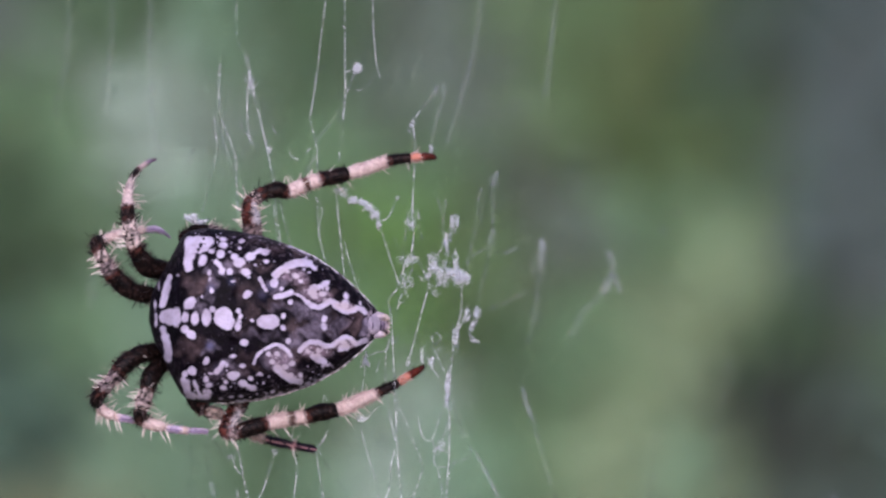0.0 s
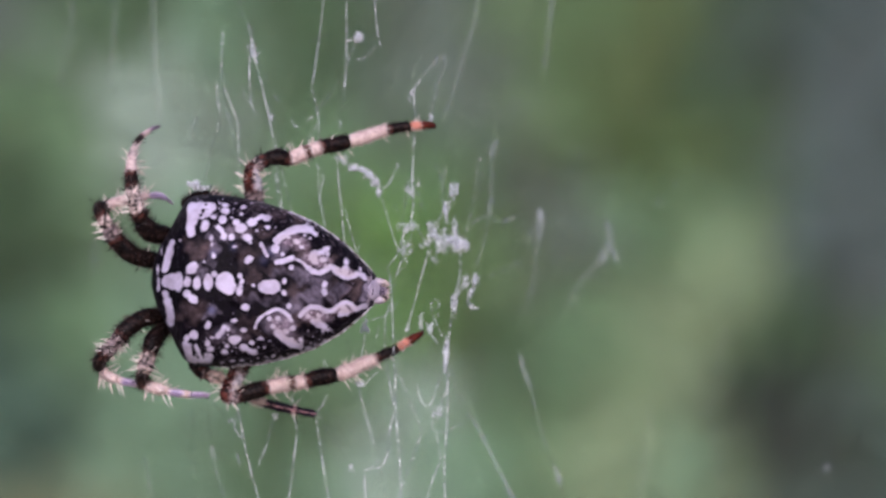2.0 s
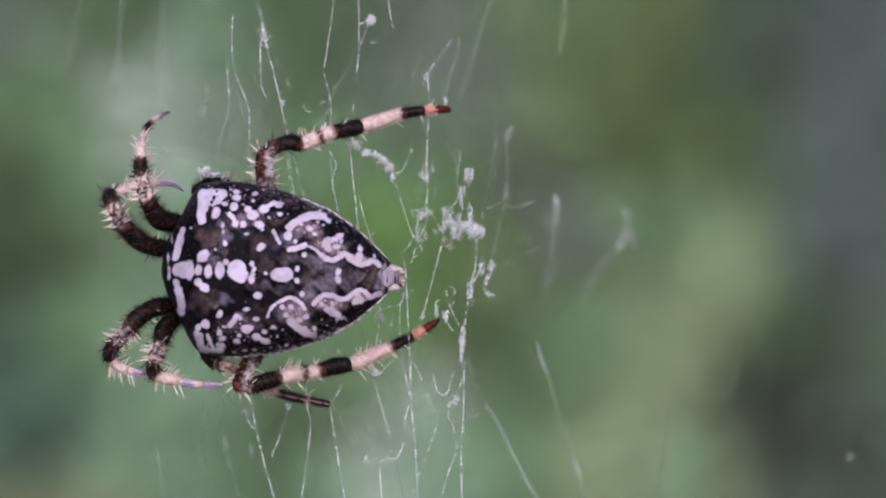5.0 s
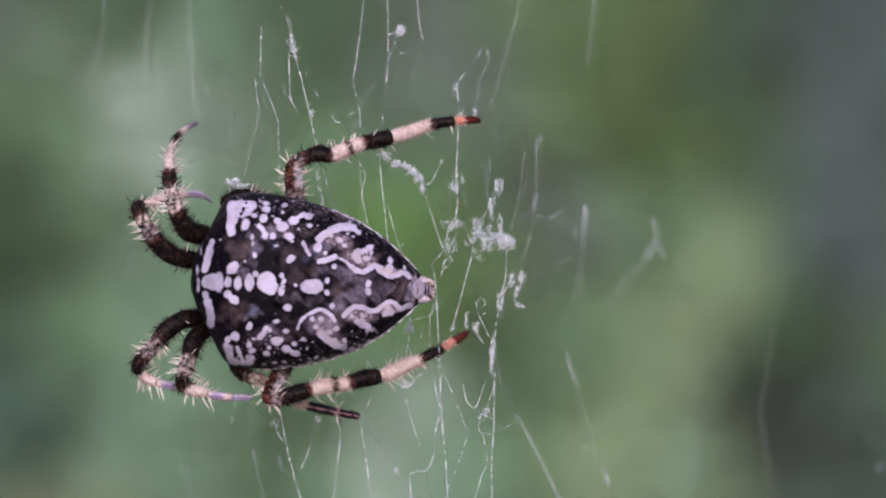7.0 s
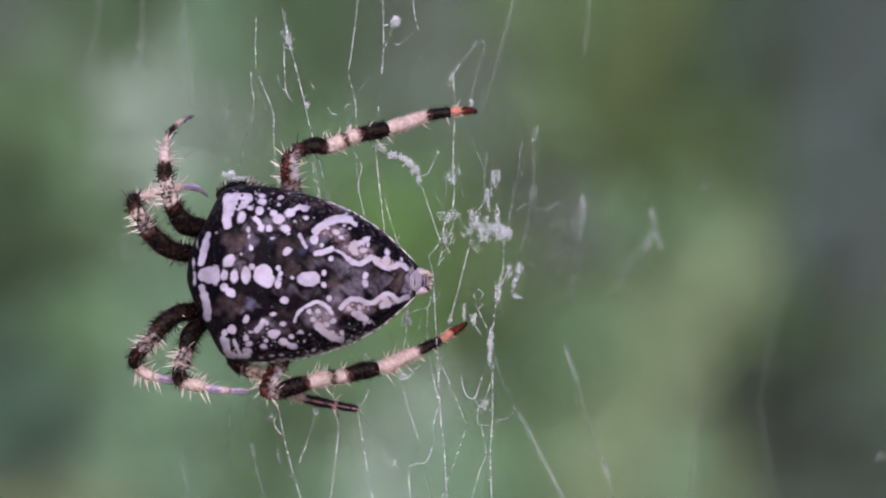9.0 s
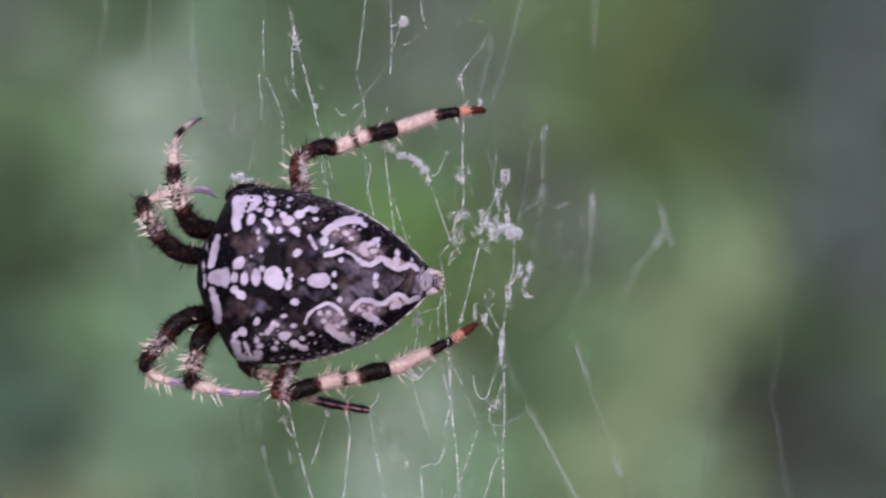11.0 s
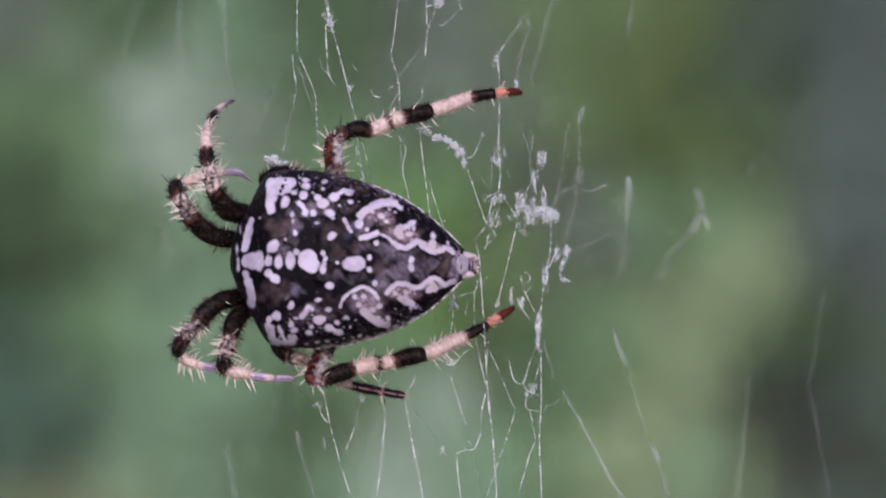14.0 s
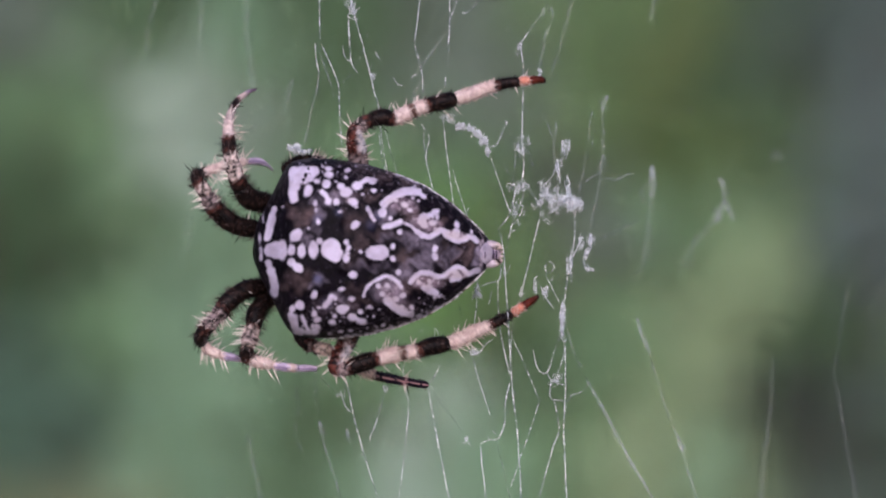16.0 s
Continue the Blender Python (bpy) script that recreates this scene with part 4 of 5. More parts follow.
    s(web, 3.0, 3.6, 866, 556, 863, 543, 871, 535, 879, 544, 873, 553, 863, 557), s(web, 2.8, 3.6, 863, 557, 874, 580, 888, 607), s(web, 3.0, 3.6, 845, 592, 843, 567, 851, 559)
    s(web, 3.2, 3.6, 855, 578, 864, 598, 877, 617), s(web, 2.8, 3.6, 872, 570, 879, 561), tuft(web, 862, 590, 8, 12, 7, 3.6, 1.2), tuft(web, 846, 575, 5, 14, 5, 3.6, 1.1)
    # dim strands farther out
    s(web, 10, 8, 1055, 362, 1056, 385, 1054, 425, mat=SILK_FINE), s(web, 11, 8, 1054, 400, 1048, 450, 1042, 500, 1036, 545, mat=F), s(web, 13, 8, 1036, 545, 1026, 556, mat=F), s(web, 12, 8.5, 1043, 395, 1038, 415, 1041, 432, mat=F)
    s(web, 4, 7, 955, 496, 990, 480, 1015, 467, 1040, 455, mat=F), s(web, 8, 8, 1054, 364, 1056, 392, mat=SILK_FINE)
    s(web, 9, 9.5, 1172, 384, 1182, 405, 1183, 432, mat=SILK_FINE), s(web, 12, 9.5, 1183, 422, 1172, 448, 1165, 464, mat=SILK_FINE), s(web, 14, 9.5, 1165, 460, 1148, 478, 1128, 500, 1116, 530, 1108, 556, mat=F), tuft(web, 1175, 388, 11, 10, 10, 9.5, 2.2, F)
    tuft(web, 1170, 452, 16, 20, 20, 9.5, 2.4, F), s(web, 7, 9.5, 1183, 425, 1192, 442, 1198, 460, mat=SILK_FINE)
    tuft(web, 1272, 345, 12, 16, 12, 10, 2.4, F), s(web, 6, 10, 1296, 318, 1306, 310, mat=F), s(web, 6, 10, 1326, 303, 1337, 300, mat=F), tuft(web, 1124, 265, 9, 8, 8, 10, 2.2, F)
    # lower right
    s(web, 4, 4.5, 897, 642, 908, 680, 920, 716, mat=F), tuft(web, 922, 716, 9, 8, 9, 4.8, 1.6, SILK_FINE), s(web, 6, 5, 934, 738, 942, 752, mat=SILK_FINE), s(web, 5, 6.2, 940, 748, 966, 795, 1000, 862, 1016, 892, 1070, 990, 1200, 1280, mat=SILK_FINE)
    s(web, 7, 6.5, 1025, 632, 1034, 665, 1050, 705, mat=SILK_FINE), s(web, 6, 6.5, 1050, 705, 1066, 760, 1086, 822, mat=F), s(web, 9, 6.5, 1095, 838, 1104, 868, mat=SILK_FINE), s(web, 6, 6.5, 1086, 822, 1104, 868, 1116, 910, 1150, 1040, 1200, 1300, mat=F)
    s(web, 5, 9, 1266, 705, 1261, 770, 1256, 830, 1246, 900, 1235, 1020, 1210, 1300, mat=F)
    s(web, 1.6, 10, 1402, 560, 1390, 620, 1379, 700, 1368, 738, mat=F), s(web, 1.6, 10, 1368, 738, 1380, 763, 1395, 865, 1410, 950, 1440, 1300, mat=F)
    tuft(web, 1413, 764, 9, 9, 8, 10, 2.4, F), tuft(web, 1590, 828, 11, 12, 12, 10, 2.6, SILK_FINE), tuft(web, 1510, 255, 10, 10, 7, 10, 2.2, F)
    # below the abdomen and hind leg
    s(web, 5.6, 3.2, 787, 538, 782, 566, 764, 572, 744, 580), tuft(web, 744, 588, 5, 12, 20, 3.2, 1.7), s(web, 3.2, 3.2, 743, 600, 741, 622, 737, 646), s(web, 3.0, 3.2, 769, 585, 763, 612)
    s(web, 3.8, 3.2, 780, 566, 780, 620, 784, 660), s(web, 2.4, 3.2, 710, 610, 719, 650, mat=F), s(web, 2.6, 3.0, 668, 668, 669, 651, 676, 664), s(web, 2.4, 3, 640, 656, 648, 654)
    s(web, 4.6, 3, 727, 687, 735, 698, 748, 693, 753, 684), s(web, 3.2, 3, 752, 686, 762, 676, 771, 670), tuft(web, 738, 694, 10, 5, 8, 3, 1.4)
    s(web, 2.8, 3.2, 734, 700, 745, 742, 757, 780, 768, 814), s(web, 2.2, 3.2, 768, 814, 780, 866, 792, 920, 810, 1020, 830, 1300, mat=F)
    s(web, 4.0, 3.2, 800, 745, 792, 780, 789, 818, 778, 845, 762, 848, 747, 854), s(web, 3.2, 3.2, 775, 838, 768, 832), s(web, 4.0, 3.3, 748, 860, 750, 890, 756, 960, 760, 1100), tuft(web, 722, 846, 5, 5, 5, 3.3, 1.3), s(web, 2.4, 3.3, 722, 846, 731, 860)
    s(web, 2.0, 3.5, 668, 768, 698, 808, 721, 844, mat=F), s(web, 3.0, 3.3, 853, 774, 840, 815, 828, 850, 817, 880, 800, 930)
    s(web, 3.4, 3.6, 841, 689, 846, 714, 853, 728, 865, 730, 873, 712), s(web, 2.8, 3.6, 872, 712, 884, 676, 893, 652), s(web, 2.4, 3.8, 900, 664, 894, 702, 882, 736, mat=SILK_FINE)
    tuft(web, 881, 742, 10, 9, 6, 3.8, 1.3), s(web, 3.8, 3.8, 878, 738, 871, 756, 872, 775, 890, 779, 901, 780), s(web, 6, 3.8, 899, 782, 905, 775, 909, 766), s(web, 3.0, 4, 908, 768, 922, 766, 938, 752, mat=SILK_FINE), s(web, 3.2, 4, 865, 730, 875, 745, 897, 752)
    s(web, 3.2, 3.8, 878, 780, 884, 812, 886, 832, 876, 858, 867, 890, 850, 950), s(web, 4.2, 4, 898, 878, 890, 876)
    # lower left
    s(web, 5, 6, 425, 745, 427, 812, mat=F), s(web, 9, 6, 425, 812, 426, 836, mat=F), s(web, 7, 6, 427, 842, 428, 862, mat=F), s(web, 5, 5.5, 458, 728, 463, 790, 466, 812, mat=F), s(web, 8, 5.5, 465, 812, 470, 838, mat=SILK_FINE), s(web, 6, 5.5, 470, 838, 476, 862, 486, 895, 510, 980, 590, 1300, mat=F)
    s(web, 9, 7.5, 338, 835, 350, 890, 370, 1000, mat=F), s(web, 3.6, 4.5, 458, 724, 476, 746, 500, 766, mat=F), s(web, 4.4, 4, 505, 768, 509, 784, 516, 794, 525, 800, mat=SILK_FINE), s(web, 4.6, 3.8, 512, 740, 517, 762, 524, 800, 534, 838, 548, 888, 580, 990, 680, 1300)
    s(web, 4, 3.8, 512, 742, 508, 772, mat=SILK_FINE), tuft(web, 499, 766, 5, 5, 6, 4.4, 1.3, SILK_FINE), s(web, 6, 5, 512, 824, 517, 850, mat=SILK_FINE)
    tuft(web, 580, 757, 5, 7, 7, 3.6, 1.3), s(web, 3.0, 4, 580, 760, 572, 790, 565, 812, 556, 838, mat=SILK_FINE), s(web, 4.4, 4, 556, 830, 553, 848, mat=SILK_FINE)
    s(web, 2.6, 3.4, 612, 720, 615, 750, 622, 782), s(web, 4.2, 3.6, 618, 818, 617, 842), s(web, 2.6, 3.6, 622, 782, 619, 818, 616, 850, 610, 900, 600, 1000, 590, 1300), s(web, 4, 3, 612, 715, 613, 730)
    s(web, 3.2, 3.5, 656, 752, 662, 790, 668, 826, 676, 870, 684, 910, 705, 1010, 780, 1300), s(web, 3.4, 3.2, 657, 748, 667, 736, 675, 720), s(web, 3.0, 3.2, 659, 750, 666, 760), s(web, 2.6, 3.2, 672, 716, 678, 718)
    # fine threads between the others
    s(web, 4, 6.2, 426, 212, 418, 226, 412, 252, 404, 275, mat=F), tuft(web, 422, 216, 6, 10, 8, 6.2, 1.6, F)
    s(web, 2.4, 4, 696, 124, 672, 158, 650, 188, 644, 208, mat=F), s(web, 2.4, 4, 498, 226, 512, 214, 526, 202, mat=F), s(web, 3, 4, 814, 322, 811, 372, 805, 418, mat=F), s(web, 3, 4, 830, 330, 838, 352, 842, 368, mat=F)
    s(web, 2.6, 3.3, 842, 755, 847, 768, 852, 776, mat=SILK_FINE), s(web, 2.6, 4, 465, 150, 478, 190, 490, 225, 498, 262, mat=F), s(web, 2.4, 4, 630, 70, 650, 58, 668, 52, mat=F)
    tuft(web, 424, 333, 8, 8, 44, 1.6, 2.2), tuft(web, 438, 339, 11, 5, 30, 1.6, 2.0), tuft(web, 526, 668, 4, 10, 7, 2.6, 1.3)
    return web


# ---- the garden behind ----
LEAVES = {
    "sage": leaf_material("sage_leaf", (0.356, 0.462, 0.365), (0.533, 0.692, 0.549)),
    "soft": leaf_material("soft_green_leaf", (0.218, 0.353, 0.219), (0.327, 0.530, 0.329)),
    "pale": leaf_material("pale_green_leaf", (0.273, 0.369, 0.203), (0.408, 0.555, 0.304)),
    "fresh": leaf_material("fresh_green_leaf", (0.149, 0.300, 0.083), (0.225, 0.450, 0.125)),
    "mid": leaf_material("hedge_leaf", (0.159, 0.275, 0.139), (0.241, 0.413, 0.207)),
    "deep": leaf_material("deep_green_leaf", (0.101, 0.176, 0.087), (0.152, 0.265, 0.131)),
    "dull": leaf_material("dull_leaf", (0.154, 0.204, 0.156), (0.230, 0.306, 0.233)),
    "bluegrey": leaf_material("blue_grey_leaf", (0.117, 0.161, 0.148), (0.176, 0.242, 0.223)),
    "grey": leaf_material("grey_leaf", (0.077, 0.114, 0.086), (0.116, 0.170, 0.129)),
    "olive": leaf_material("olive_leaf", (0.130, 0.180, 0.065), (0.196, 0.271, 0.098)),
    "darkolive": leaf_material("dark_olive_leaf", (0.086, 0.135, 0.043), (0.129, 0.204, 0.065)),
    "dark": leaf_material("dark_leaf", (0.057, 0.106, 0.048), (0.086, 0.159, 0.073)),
    # near-black leaves: the shadow of gaps is put into their colour
    "shade": leaf_material("gap_shade_leaf", (0.039, 0.049, 0.037), (0.057, 0.074, 0.056)),
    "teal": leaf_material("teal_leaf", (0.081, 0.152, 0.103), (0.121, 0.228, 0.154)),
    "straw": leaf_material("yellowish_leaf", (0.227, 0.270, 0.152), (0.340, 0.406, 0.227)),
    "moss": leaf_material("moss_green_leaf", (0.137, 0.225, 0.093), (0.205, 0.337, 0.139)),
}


def leaf_cloud(spots, length, rng, squash=0.55):
    """Verts and faces of folded oval leaves round spots of (place, radius, how many)."""
    verts, faces = [], []
    for c, r, n in spots:
        for _ in range(n):
            o = Vector((rng.gauss(0, 0.5), rng.gauss(0, 0.5) * squash, rng.gauss(0, 0.5))) * r
            axis = Vector((rng.gauss(0, 1), rng.gauss(0, 0.6), rng.gauss(0, 0.8))).normalized()
            face = Vector((rng.gauss(0, 0.5), -1 + rng.gauss(0, 0.4), 0.7 + rng.gauss(0, 0.5)))
            side = axis.cross(face).normalized()
            up = side.cross(axis)
            l = length * rng.uniform(0.6, 1.2)
            w = l * rng.uniform(0.2, 0.3)
            b = c + o
            k = len(verts)
            for a, s, h in ((0, 0, 0), (0.3, 1, 0.12), (0.7, 0.75, 0.1), (1, 0, -0.1), (0.7, -0.75, 0.1), (0.3, -1, 0.12), (0.3, 0, 0), (0.7, 0, -0.02)):
                verts.append(b + axis * (a - 0.5) * l + side * s * w + up * h * l)
            faces += [(k, k + 6, k + 1), (k, k + 5, k + 6), (k + 6, k + 7, k + 2, k + 1), (k + 5, k + 4, k + 7, k + 6), (k + 7, k + 3, k + 2), (k + 4, k + 3, k + 7)]
    return verts, faces


FAR = 3.0


def behind(u, v, away):
    s = away / AWAY * K
    return Vector(((u - 784) * s, away - AWAY, HEIGHT + (441 - v) * s))


def shrub(kind, label, away, spots, seed, leaf=0.02, crowd=1.0):
    """A shrub of twigs rising from the ground to leafy sprays; spots: (u, v, reach)."""
    rng = random.Random(seed)
    s = away / AWAY * K
    places = [(behind(u, v, away + rng.uniform(-0.015, 0.015)), r * s) for u, v, r in spots]
    base = Vector((sum(p.x for p, _ in places) / len(places), away - AWAY + 0.15, 0.0))
    thing = new("shrub")
    thing.location = base
    tagged(thing, label, "shrub", "shrubs behind the web")
    for p, r in places:
        q = p - base
        line = [Vector((q.x * t ** 1.5, q.y * t + 0.02 * math.sin(4 * t), q.z * t)) for t in np.linspace(0, 1, 14)]
        verts, faces = tube(line, [0.0035 * (1 - 0.75 * t) for t in np.linspace(0, 1, 14)], 7)
        link("stem", verts, faces, BARK, thing)
    sprays = [(p - base, r, int(crowd * 85 * max(1.0, (r / 0.02) ** 1.5))) for p, r in places]
    for p, r in places:
        q = p - base
        for t in np.linspace(0.18, 0.72, 7):
            c = Vector((q.x * t ** 1.5, q.y * t, q.z * t)) + Vector((rng.gauss(0, 0.05), rng.gauss(0, 0.04), 0))
            sprays.append((c, 0.07, 26))
    verts, faces = leaf_cloud(sprays, leaf, rng)
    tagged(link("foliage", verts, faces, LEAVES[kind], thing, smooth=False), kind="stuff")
    return thing


def make_garden():
    size = 400.0
    n = 24
    verts, faces = [], []
    for i in range(n + 1):
        for j in range(n + 1):
            x, y = ((i / n) * 2 - 1), ((j / n) * 2 - 1)
            x, y = x * abs(x) * size, y * abs(y) * size
            verts.append((x, y, 0.04 * math.sin(x * 0.7) * math.sin(y * 0.9) - 0.04))
    for i in range(n):
        for j in range(n):
            a = i * (n + 1) + j
            faces.append((a, a + n + 1, a + n + 2, a + 1))
    tagged(link("ground", verts, faces, SOIL), "mossy garden ground with short grass", "ground", kind="structure")
    # dense hedge that closes the view
    rng = random.Random(3)
    hedge = new("hedge")
    hedge.location = (0, 3.0, 0)
    tagged(hedge, "dense dull green garden hedge behind the shrubs", "hedge")
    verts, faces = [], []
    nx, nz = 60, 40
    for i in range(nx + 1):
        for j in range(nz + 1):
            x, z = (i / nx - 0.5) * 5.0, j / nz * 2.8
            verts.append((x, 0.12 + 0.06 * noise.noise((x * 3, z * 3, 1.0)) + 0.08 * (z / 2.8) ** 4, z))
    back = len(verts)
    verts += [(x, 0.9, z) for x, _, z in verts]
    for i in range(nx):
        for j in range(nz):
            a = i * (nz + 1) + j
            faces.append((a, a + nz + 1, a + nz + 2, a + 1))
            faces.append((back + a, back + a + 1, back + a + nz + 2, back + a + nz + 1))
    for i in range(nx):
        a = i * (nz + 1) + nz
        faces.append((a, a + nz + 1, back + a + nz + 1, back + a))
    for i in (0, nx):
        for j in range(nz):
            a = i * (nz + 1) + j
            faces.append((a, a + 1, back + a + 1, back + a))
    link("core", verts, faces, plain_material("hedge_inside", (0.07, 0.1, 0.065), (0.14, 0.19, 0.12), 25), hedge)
    spots = []
    for i in range(1500):
        x, z = rng.uniform(-2.4, 2.4), rng.uniform(0.05, 2.75)
        spots.append((Vector((x, 0.03 + rng.uniform(-0.05, 0.05), z)), 0.09, 9))
    for i in range(500):
        spots.append((Vector((rng.choice((-2.5, 2.5)), rng.uniform(0.1, 0.85), rng.uniform(0.05, 2.7))), 0.09, 9))
        spots.append((Vector((rng.uniform(-2.4, 2.4), rng.uniform(0.1, 0.85), 2.8)), 0.09, 9))
    for i in range(500):
        spots.append((Vector((rng.uniform(-0.45, 0.45), 0.0 + rng.uniform(-0.05, 0.05), 1.2 + rng.uniform(-0.35, 0.35))), 0.06, 10))
    v2, f2 = leaf_cloud(spots, 0.04, rng)
    tagged(link("foliage", v2, f2, LEAVES["mid"], hedge, smooth=False), kind="stuff")
    # shrubs, nearer, grown into one another, their leaf colours picked to give the backdrop's light and dark patches;
    # the plan runs from left to right and from top to bottom
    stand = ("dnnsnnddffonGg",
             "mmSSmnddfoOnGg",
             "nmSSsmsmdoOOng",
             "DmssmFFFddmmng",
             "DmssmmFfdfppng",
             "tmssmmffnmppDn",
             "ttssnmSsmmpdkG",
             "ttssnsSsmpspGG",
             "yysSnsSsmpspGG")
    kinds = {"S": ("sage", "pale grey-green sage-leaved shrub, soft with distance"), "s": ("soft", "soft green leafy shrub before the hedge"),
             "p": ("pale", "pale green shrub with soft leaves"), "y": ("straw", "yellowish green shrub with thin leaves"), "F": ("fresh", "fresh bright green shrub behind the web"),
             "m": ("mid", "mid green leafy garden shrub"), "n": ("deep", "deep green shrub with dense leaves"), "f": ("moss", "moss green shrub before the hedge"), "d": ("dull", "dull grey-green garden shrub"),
             "o": ("olive", "olive green small-leaved shrub"), "O": ("darkolive", "dark olive green dense shrub"), "D": ("dark", "dark evergreen shrub in the hedge's gap"), "k": ("shade", "near-black shrub, a gap's shade put into its leaf colour"),
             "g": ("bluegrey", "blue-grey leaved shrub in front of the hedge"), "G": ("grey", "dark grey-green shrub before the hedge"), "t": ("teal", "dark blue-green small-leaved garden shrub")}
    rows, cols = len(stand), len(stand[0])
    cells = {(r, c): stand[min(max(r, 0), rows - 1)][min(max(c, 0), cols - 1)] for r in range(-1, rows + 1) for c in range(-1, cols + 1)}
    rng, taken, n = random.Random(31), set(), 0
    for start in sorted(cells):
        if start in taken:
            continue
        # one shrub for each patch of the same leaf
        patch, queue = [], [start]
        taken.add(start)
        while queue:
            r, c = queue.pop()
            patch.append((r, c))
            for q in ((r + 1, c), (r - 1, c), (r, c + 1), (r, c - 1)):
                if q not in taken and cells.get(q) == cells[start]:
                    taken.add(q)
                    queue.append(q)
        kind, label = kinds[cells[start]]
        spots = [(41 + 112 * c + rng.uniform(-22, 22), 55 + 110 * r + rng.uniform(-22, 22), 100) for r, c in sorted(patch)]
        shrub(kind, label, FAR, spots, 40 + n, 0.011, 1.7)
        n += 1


make_garden()
the_web = make_web()
the_spider = make_spider()

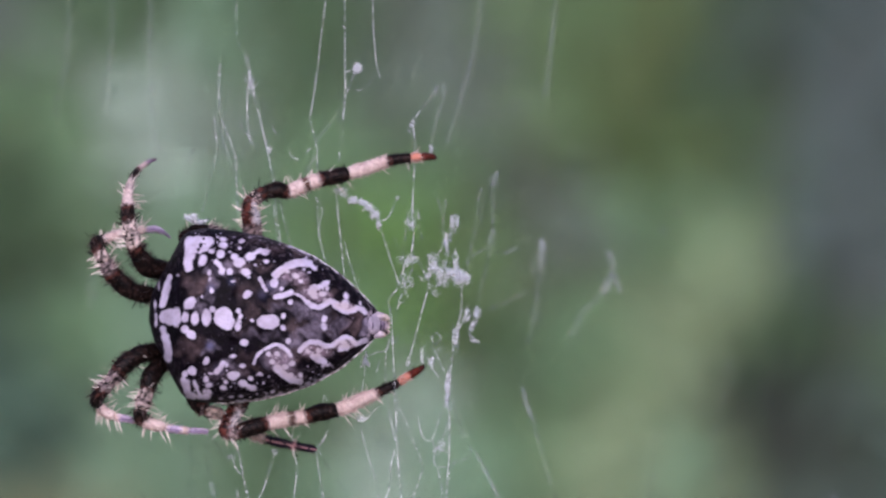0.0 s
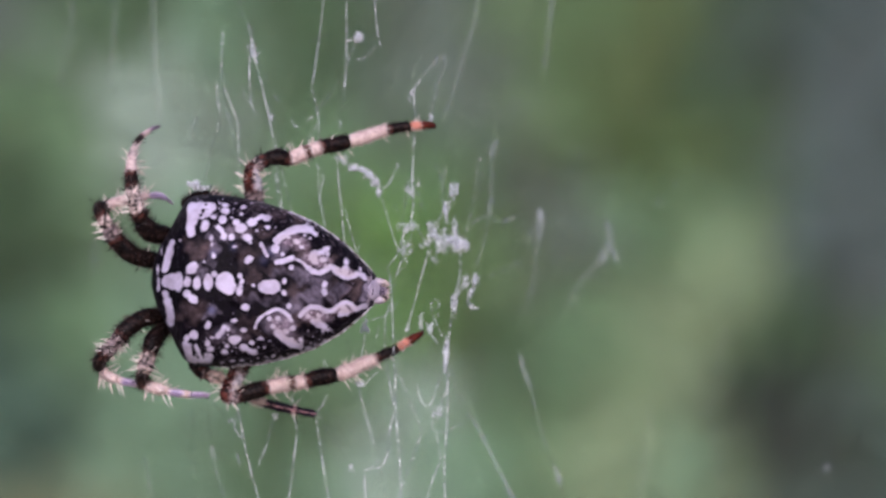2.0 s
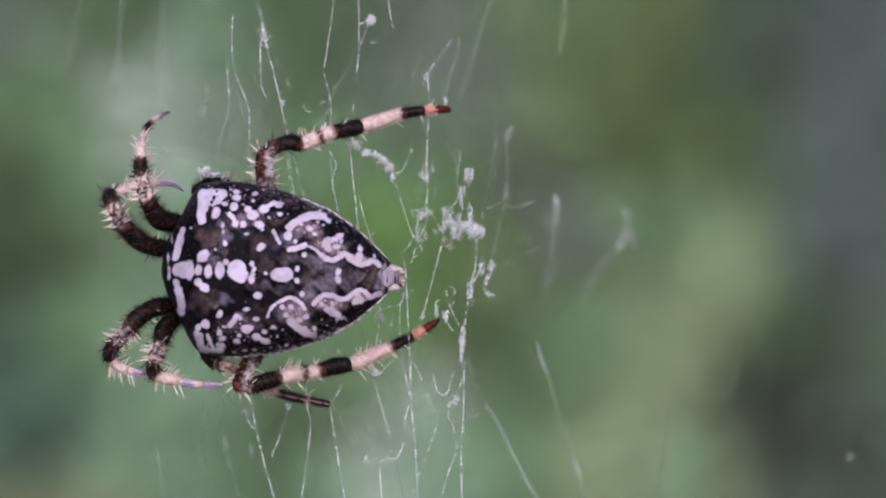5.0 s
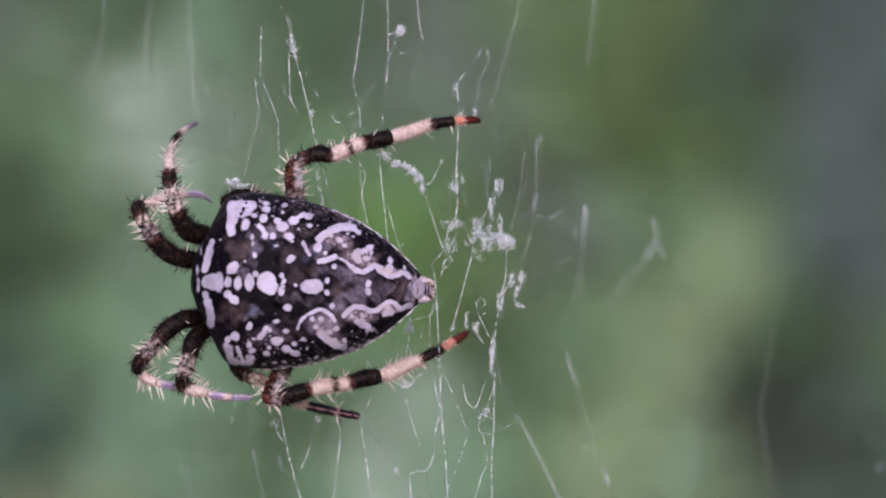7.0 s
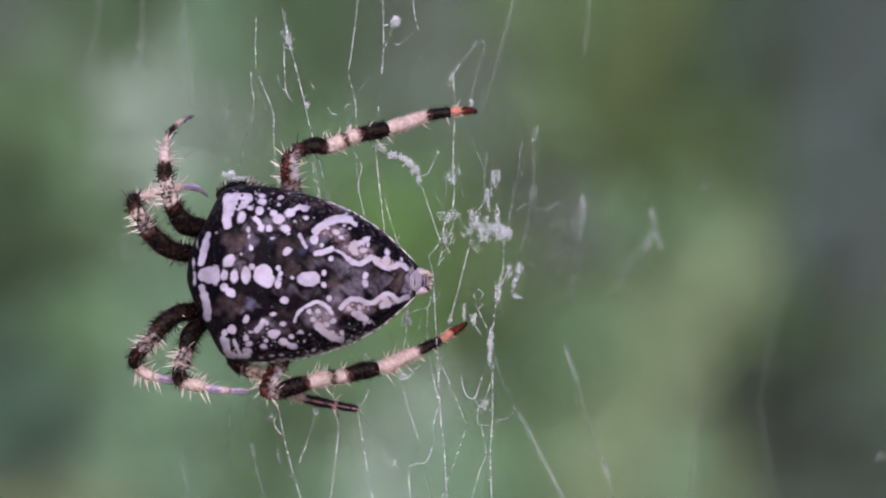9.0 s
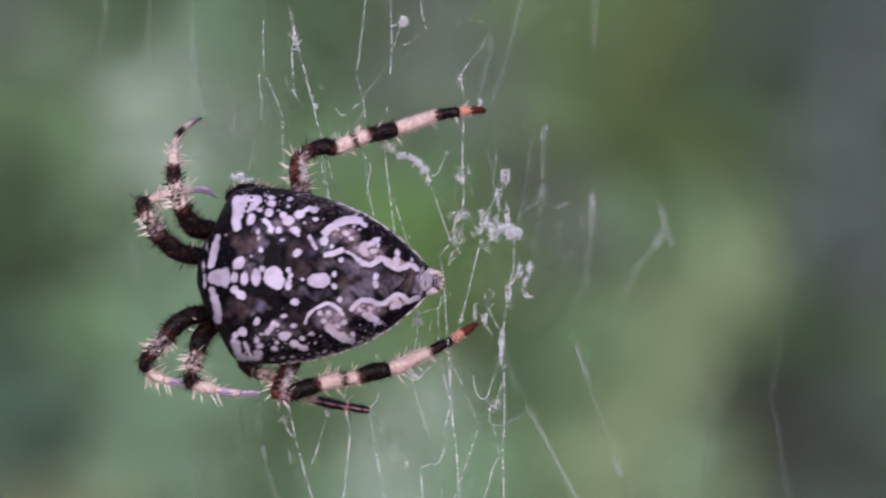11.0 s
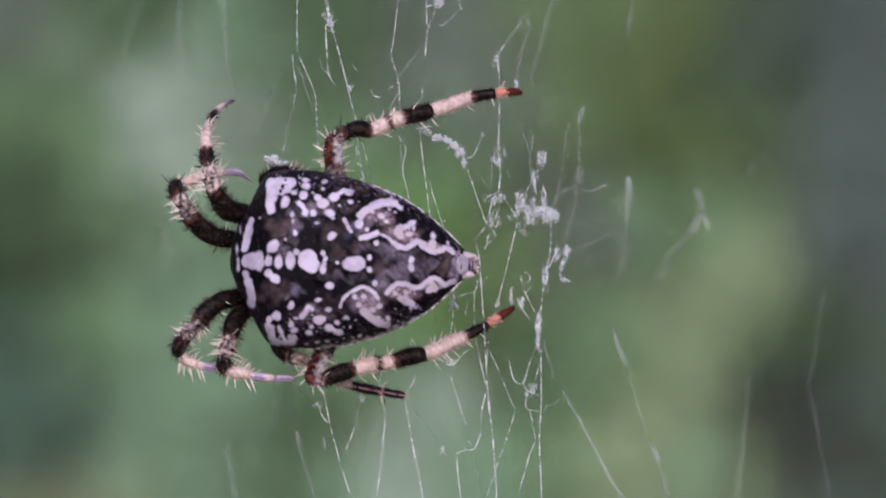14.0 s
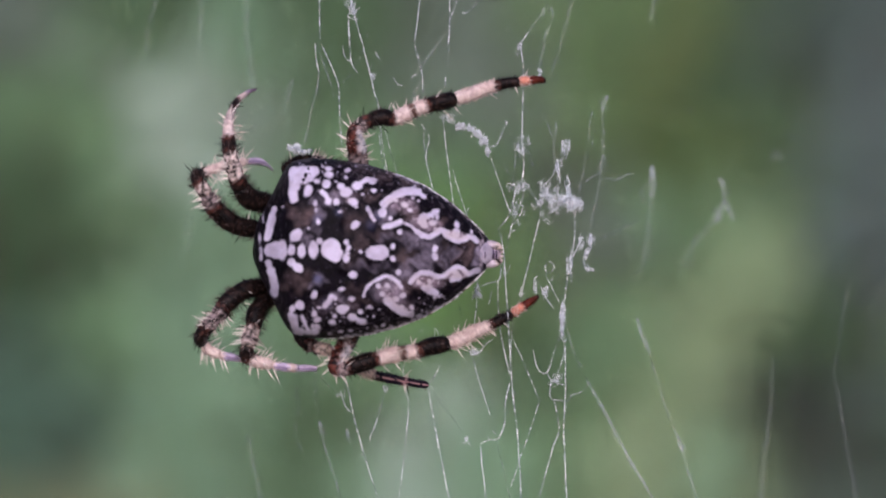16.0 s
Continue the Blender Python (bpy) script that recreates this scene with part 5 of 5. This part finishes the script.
# ---- what moves: web and spider sway together in the breeze ----
SWAY = [
    (0.0, pose(-8.650 * MM, 8.021 * MM, HEIGHT + -3.589 * MM, 0, 0.93, 0)),
    (0.2, pose(-8.270 * MM, 11.054 * MM, HEIGHT + -3.569 * MM, 0, 1.20, 0)),
    (0.4, pose(-7.878 * MM, 13.041 * MM, HEIGHT + -4.166 * MM, 0, 1.26, 0)),
    (0.5, pose(-7.181 * MM, 14.525 * MM, HEIGHT + -3.793 * MM, 0, 1.29, 0)),
    (0.7, pose(-9.465 * MM, 16.970 * MM, HEIGHT + -4.625 * MM, 0, 1.55, 0)),
    (0.9, pose(-8.434 * MM, 17.764 * MM, HEIGHT + -4.266 * MM, 0, 1.22, 0)),
    (1.0, pose(-8.678 * MM, 17.497 * MM, HEIGHT + -3.929 * MM, 0, 1.35, 0)),
    (1.2, pose(-8.809 * MM, 16.402 * MM, HEIGHT + -2.873 * MM, 0, 1.52, 0)),
    (1.4, pose(-7.381 * MM, 15.116 * MM, HEIGHT + -1.670 * MM, 0, 1.43, 0)),
    (1.5, pose(-7.436 * MM, 14.361 * MM, HEIGHT + -1.372 * MM, 0, 1.42, 0)),
    (1.7, pose(-7.982 * MM, 13.001 * MM, HEIGHT + -1.347 * MM, 0, 1.39, 0)),
    (1.9, pose(-8.213 * MM, 11.874 * MM, HEIGHT + -1.488 * MM, 0, 1.24, 0)),
    (2.0, pose(-8.707 * MM, 11.874 * MM, HEIGHT + -1.849 * MM, 0, 1.23, 0)),
    (2.2, pose(-8.869 * MM, 12.555 * MM, HEIGHT + -1.737 * MM, 0, 1.26, 0)),
    (2.4, pose(-7.764 * MM, 11.280 * MM, HEIGHT + -0.362 * MM, 0, 1.17, 0)),
    (2.5, pose(-7.925 * MM, 10.840 * MM, HEIGHT + -0.760 * MM, 0, 1.22, 0)),
    (2.7, pose(-8.498 * MM, 12.433 * MM, HEIGHT + -1.896 * MM, 0, 0.42, 0)),
    (2.9, pose(-8.301 * MM, 12.079 * MM, HEIGHT + -0.281 * MM, 0, 0.38, 0)),
    (3.0, pose(-8.732 * MM, 10.973 * MM, HEIGHT + -0.661 * MM, 0, 0.45, 0)),
    (3.4, pose(-9.150 * MM, 14.500 * MM, HEIGHT + -1.370 * MM, 0, 1.11, 0)),
    (3.5, pose(-8.398 * MM, 13.286 * MM, HEIGHT + -1.195 * MM, 0, 0.99, 0)),
    (3.7, pose(-7.786 * MM, 11.091 * MM, HEIGHT + -1.215 * MM, 0, 1.05, 0)),
    (5.8, pose(-7.967 * MM, 5.890 * MM, HEIGHT + -1.160 * MM, 0, 0.76, 0)),
    (6.0, pose(-7.222 * MM, 5.503 * MM, HEIGHT + -0.433 * MM, 0, 0.75, 0)),
    (6.2, pose(-7.235 * MM, 3.983 * MM, HEIGHT + -0.579 * MM, 0, 0.75, 0)),
    (6.4, pose(-6.739 * MM, 5.607 * MM, HEIGHT + -0.528 * MM, 0, 0.75, 0)),
    (6.5, pose(-6.684 * MM, 4.784 * MM, HEIGHT + -0.257 * MM, 0, 0.52, 0)),
    (6.7, pose(-6.161 * MM, 3.129 * MM, HEIGHT + -0.435 * MM, 0, 0.79, 0)),
    (6.9, pose(-6.725 * MM, 5.210 * MM, HEIGHT + -1.997 * MM, 0, 0.52, 0)),
    (7.0, pose(-6.377 * MM, 4.856 * MM, HEIGHT + -1.787 * MM, 0, 0.78, 0)),
    (7.2, pose(-7.075 * MM, 4.400 * MM, HEIGHT + -2.292 * MM, 0, 0.67, 0)),
    (7.4, pose(-7.663 * MM, 3.802 * MM, HEIGHT + -3.195 * MM, 0, 0.52, 0)),
    (7.5, pose(-8.025 * MM, 5.194 * MM, HEIGHT + -3.164 * MM, 0, 0.61, 0)),
    (7.7, pose(-7.954 * MM, 5.379 * MM, HEIGHT + -2.859 * MM, 0, 0.58, 0)),
    (7.9, pose(-8.538 * MM, 4.933 * MM, HEIGHT + -2.622 * MM, 0, 0.86, 0)),
    (8.0, pose(-8.895 * MM, 5.407 * MM, HEIGHT + -2.735 * MM, 0, 0.86, 0)),
    (8.2, pose(-7.749 * MM, 5.920 * MM, HEIGHT + -1.569 * MM, 0, 0.72, 0)),
    (8.4, pose(-6.828 * MM, 5.645 * MM, HEIGHT + -1.381 * MM, 0, 0.64, 0)),
    (8.5, pose(-6.928 * MM, 5.444 * MM, HEIGHT + -1.500 * MM, 0, 0.46, 0)),
    (8.7, pose(-6.552 * MM, 4.171 * MM, HEIGHT + -1.389 * MM, 0, 0.37, 0)),
    (10.8, pose(-6.846 * MM, 2.735 * MM, HEIGHT + -1.601 * MM, 0, 0.00, 0)),
    (11.0, pose(-6.255 * MM, 2.981 * MM, HEIGHT + -1.471 * MM, 0, -0.21, 0)),
    (11.2, pose(-5.310 * MM, 2.934 * MM, HEIGHT + -0.458 * MM, 0, -0.36, 0)),
    (11.4, pose(-5.807 * MM, 1.568 * MM, HEIGHT + -0.560 * MM, 0, -0.31, 0)),
    (11.5, pose(-5.732 * MM, 1.927 * MM, HEIGHT + -0.326 * MM, 0, -0.28, 0)),
    (11.7, pose(-5.096 * MM, 1.735 * MM, HEIGHT + -0.083 * MM, 0, -0.21, 0)),
    (12.0, pose(-5.965 * MM, 0.193 * MM, HEIGHT + -1.433 * MM, 0, -0.12, 0)),
    (12.2, pose(-5.673 * MM, -0.747 * MM, HEIGHT + -1.261 * MM, 0, 0.11, 0)),
    (12.4, pose(-6.331 * MM, -0.280 * MM, HEIGHT + -1.591 * MM, 0, 0.02, 0)),
    (12.5, pose(-6.356 * MM, -0.010 * MM, HEIGHT + -2.072 * MM, 0, 0.00, 0)),
    (12.7, pose(-6.122 * MM, 1.553 * MM, HEIGHT + -1.417 * MM, 0, -0.10, 0)),
    (12.9, pose(-5.756 * MM, 1.061 * MM, HEIGHT + -1.010 * MM, 0, -0.05, 0)),
    (13.0, pose(-6.203 * MM, 0.153 * MM, HEIGHT + -1.598 * MM, 0, -0.17, 0)),
    (13.2, pose(-6.594 * MM, 1.045 * MM, HEIGHT + -1.648 * MM, 0, -0.24, 0)),
    (13.4, pose(-5.929 * MM, -0.906 * MM, HEIGHT + -1.287 * MM, 0, -0.13, 0)),
    (13.5, pose(-6.204 * MM, 0.066 * MM, HEIGHT + -1.378 * MM, 0, -0.26, 0)),
    (13.7, pose(-5.741 * MM, 0.247 * MM, HEIGHT + -1.148 * MM, 0, -0.22, 0)),
    (13.9, pose(-5.341 * MM, 0.270 * MM, HEIGHT + -0.422 * MM, 0, -0.36, 0)),
    (14.0, pose(-5.038 * MM, -0.541 * MM, HEIGHT + -0.636 * MM, 0, -0.26, 0)),
    (14.2, pose(-4.882 * MM, -1.510 * MM, HEIGHT + -1.107 * MM, 0, -0.30, 0)),
    (14.4, pose(-4.402 * MM, -0.151 * MM, HEIGHT + -0.571 * MM, 0, -0.28, 0)),
    (14.5, pose(-4.380 * MM, -0.037 * MM, HEIGHT + -0.732 * MM, 0, -0.16, 0)),
    (14.7, pose(-4.937 * MM, 0.525 * MM, HEIGHT + -1.671 * MM, 0, -0.06, 0)),
    (14.9, pose(-4.450 * MM, 1.571 * MM, HEIGHT + -1.159 * MM, 0, 0.15, 0)),
    (15.0, pose(-5.043 * MM, 1.114 * MM, HEIGHT + -1.493 * MM, 0, -0.01, 0)),
    (15.2, pose(-5.076 * MM, 2.010 * MM, HEIGHT + -1.605 * MM, 0, -0.04, 0)),
    (15.4, pose(-5.383 * MM, 1.190 * MM, HEIGHT + -1.393 * MM, 0, -0.00, 0)),
    (15.5, pose(-5.069 * MM, 0.634 * MM, HEIGHT + -0.786 * MM, 0, -0.34, 0)),
    (15.7, pose(-4.874 * MM, -0.411 * MM, HEIGHT + -0.879 * MM, 0, -0.64, 0)),
    (15.9, pose(-4.334 * MM, -1.351 * MM, HEIGHT + -0.408 * MM, 0, -0.62, 0)),
    (16.0, pose(-4.415 * MM, -1.986 * MM, HEIGHT + -0.094 * MM, 0, -0.35, 0)),
]


def motions():
    for thing in (the_web, the_spider):
        walk(thing, SWAY)


motions()
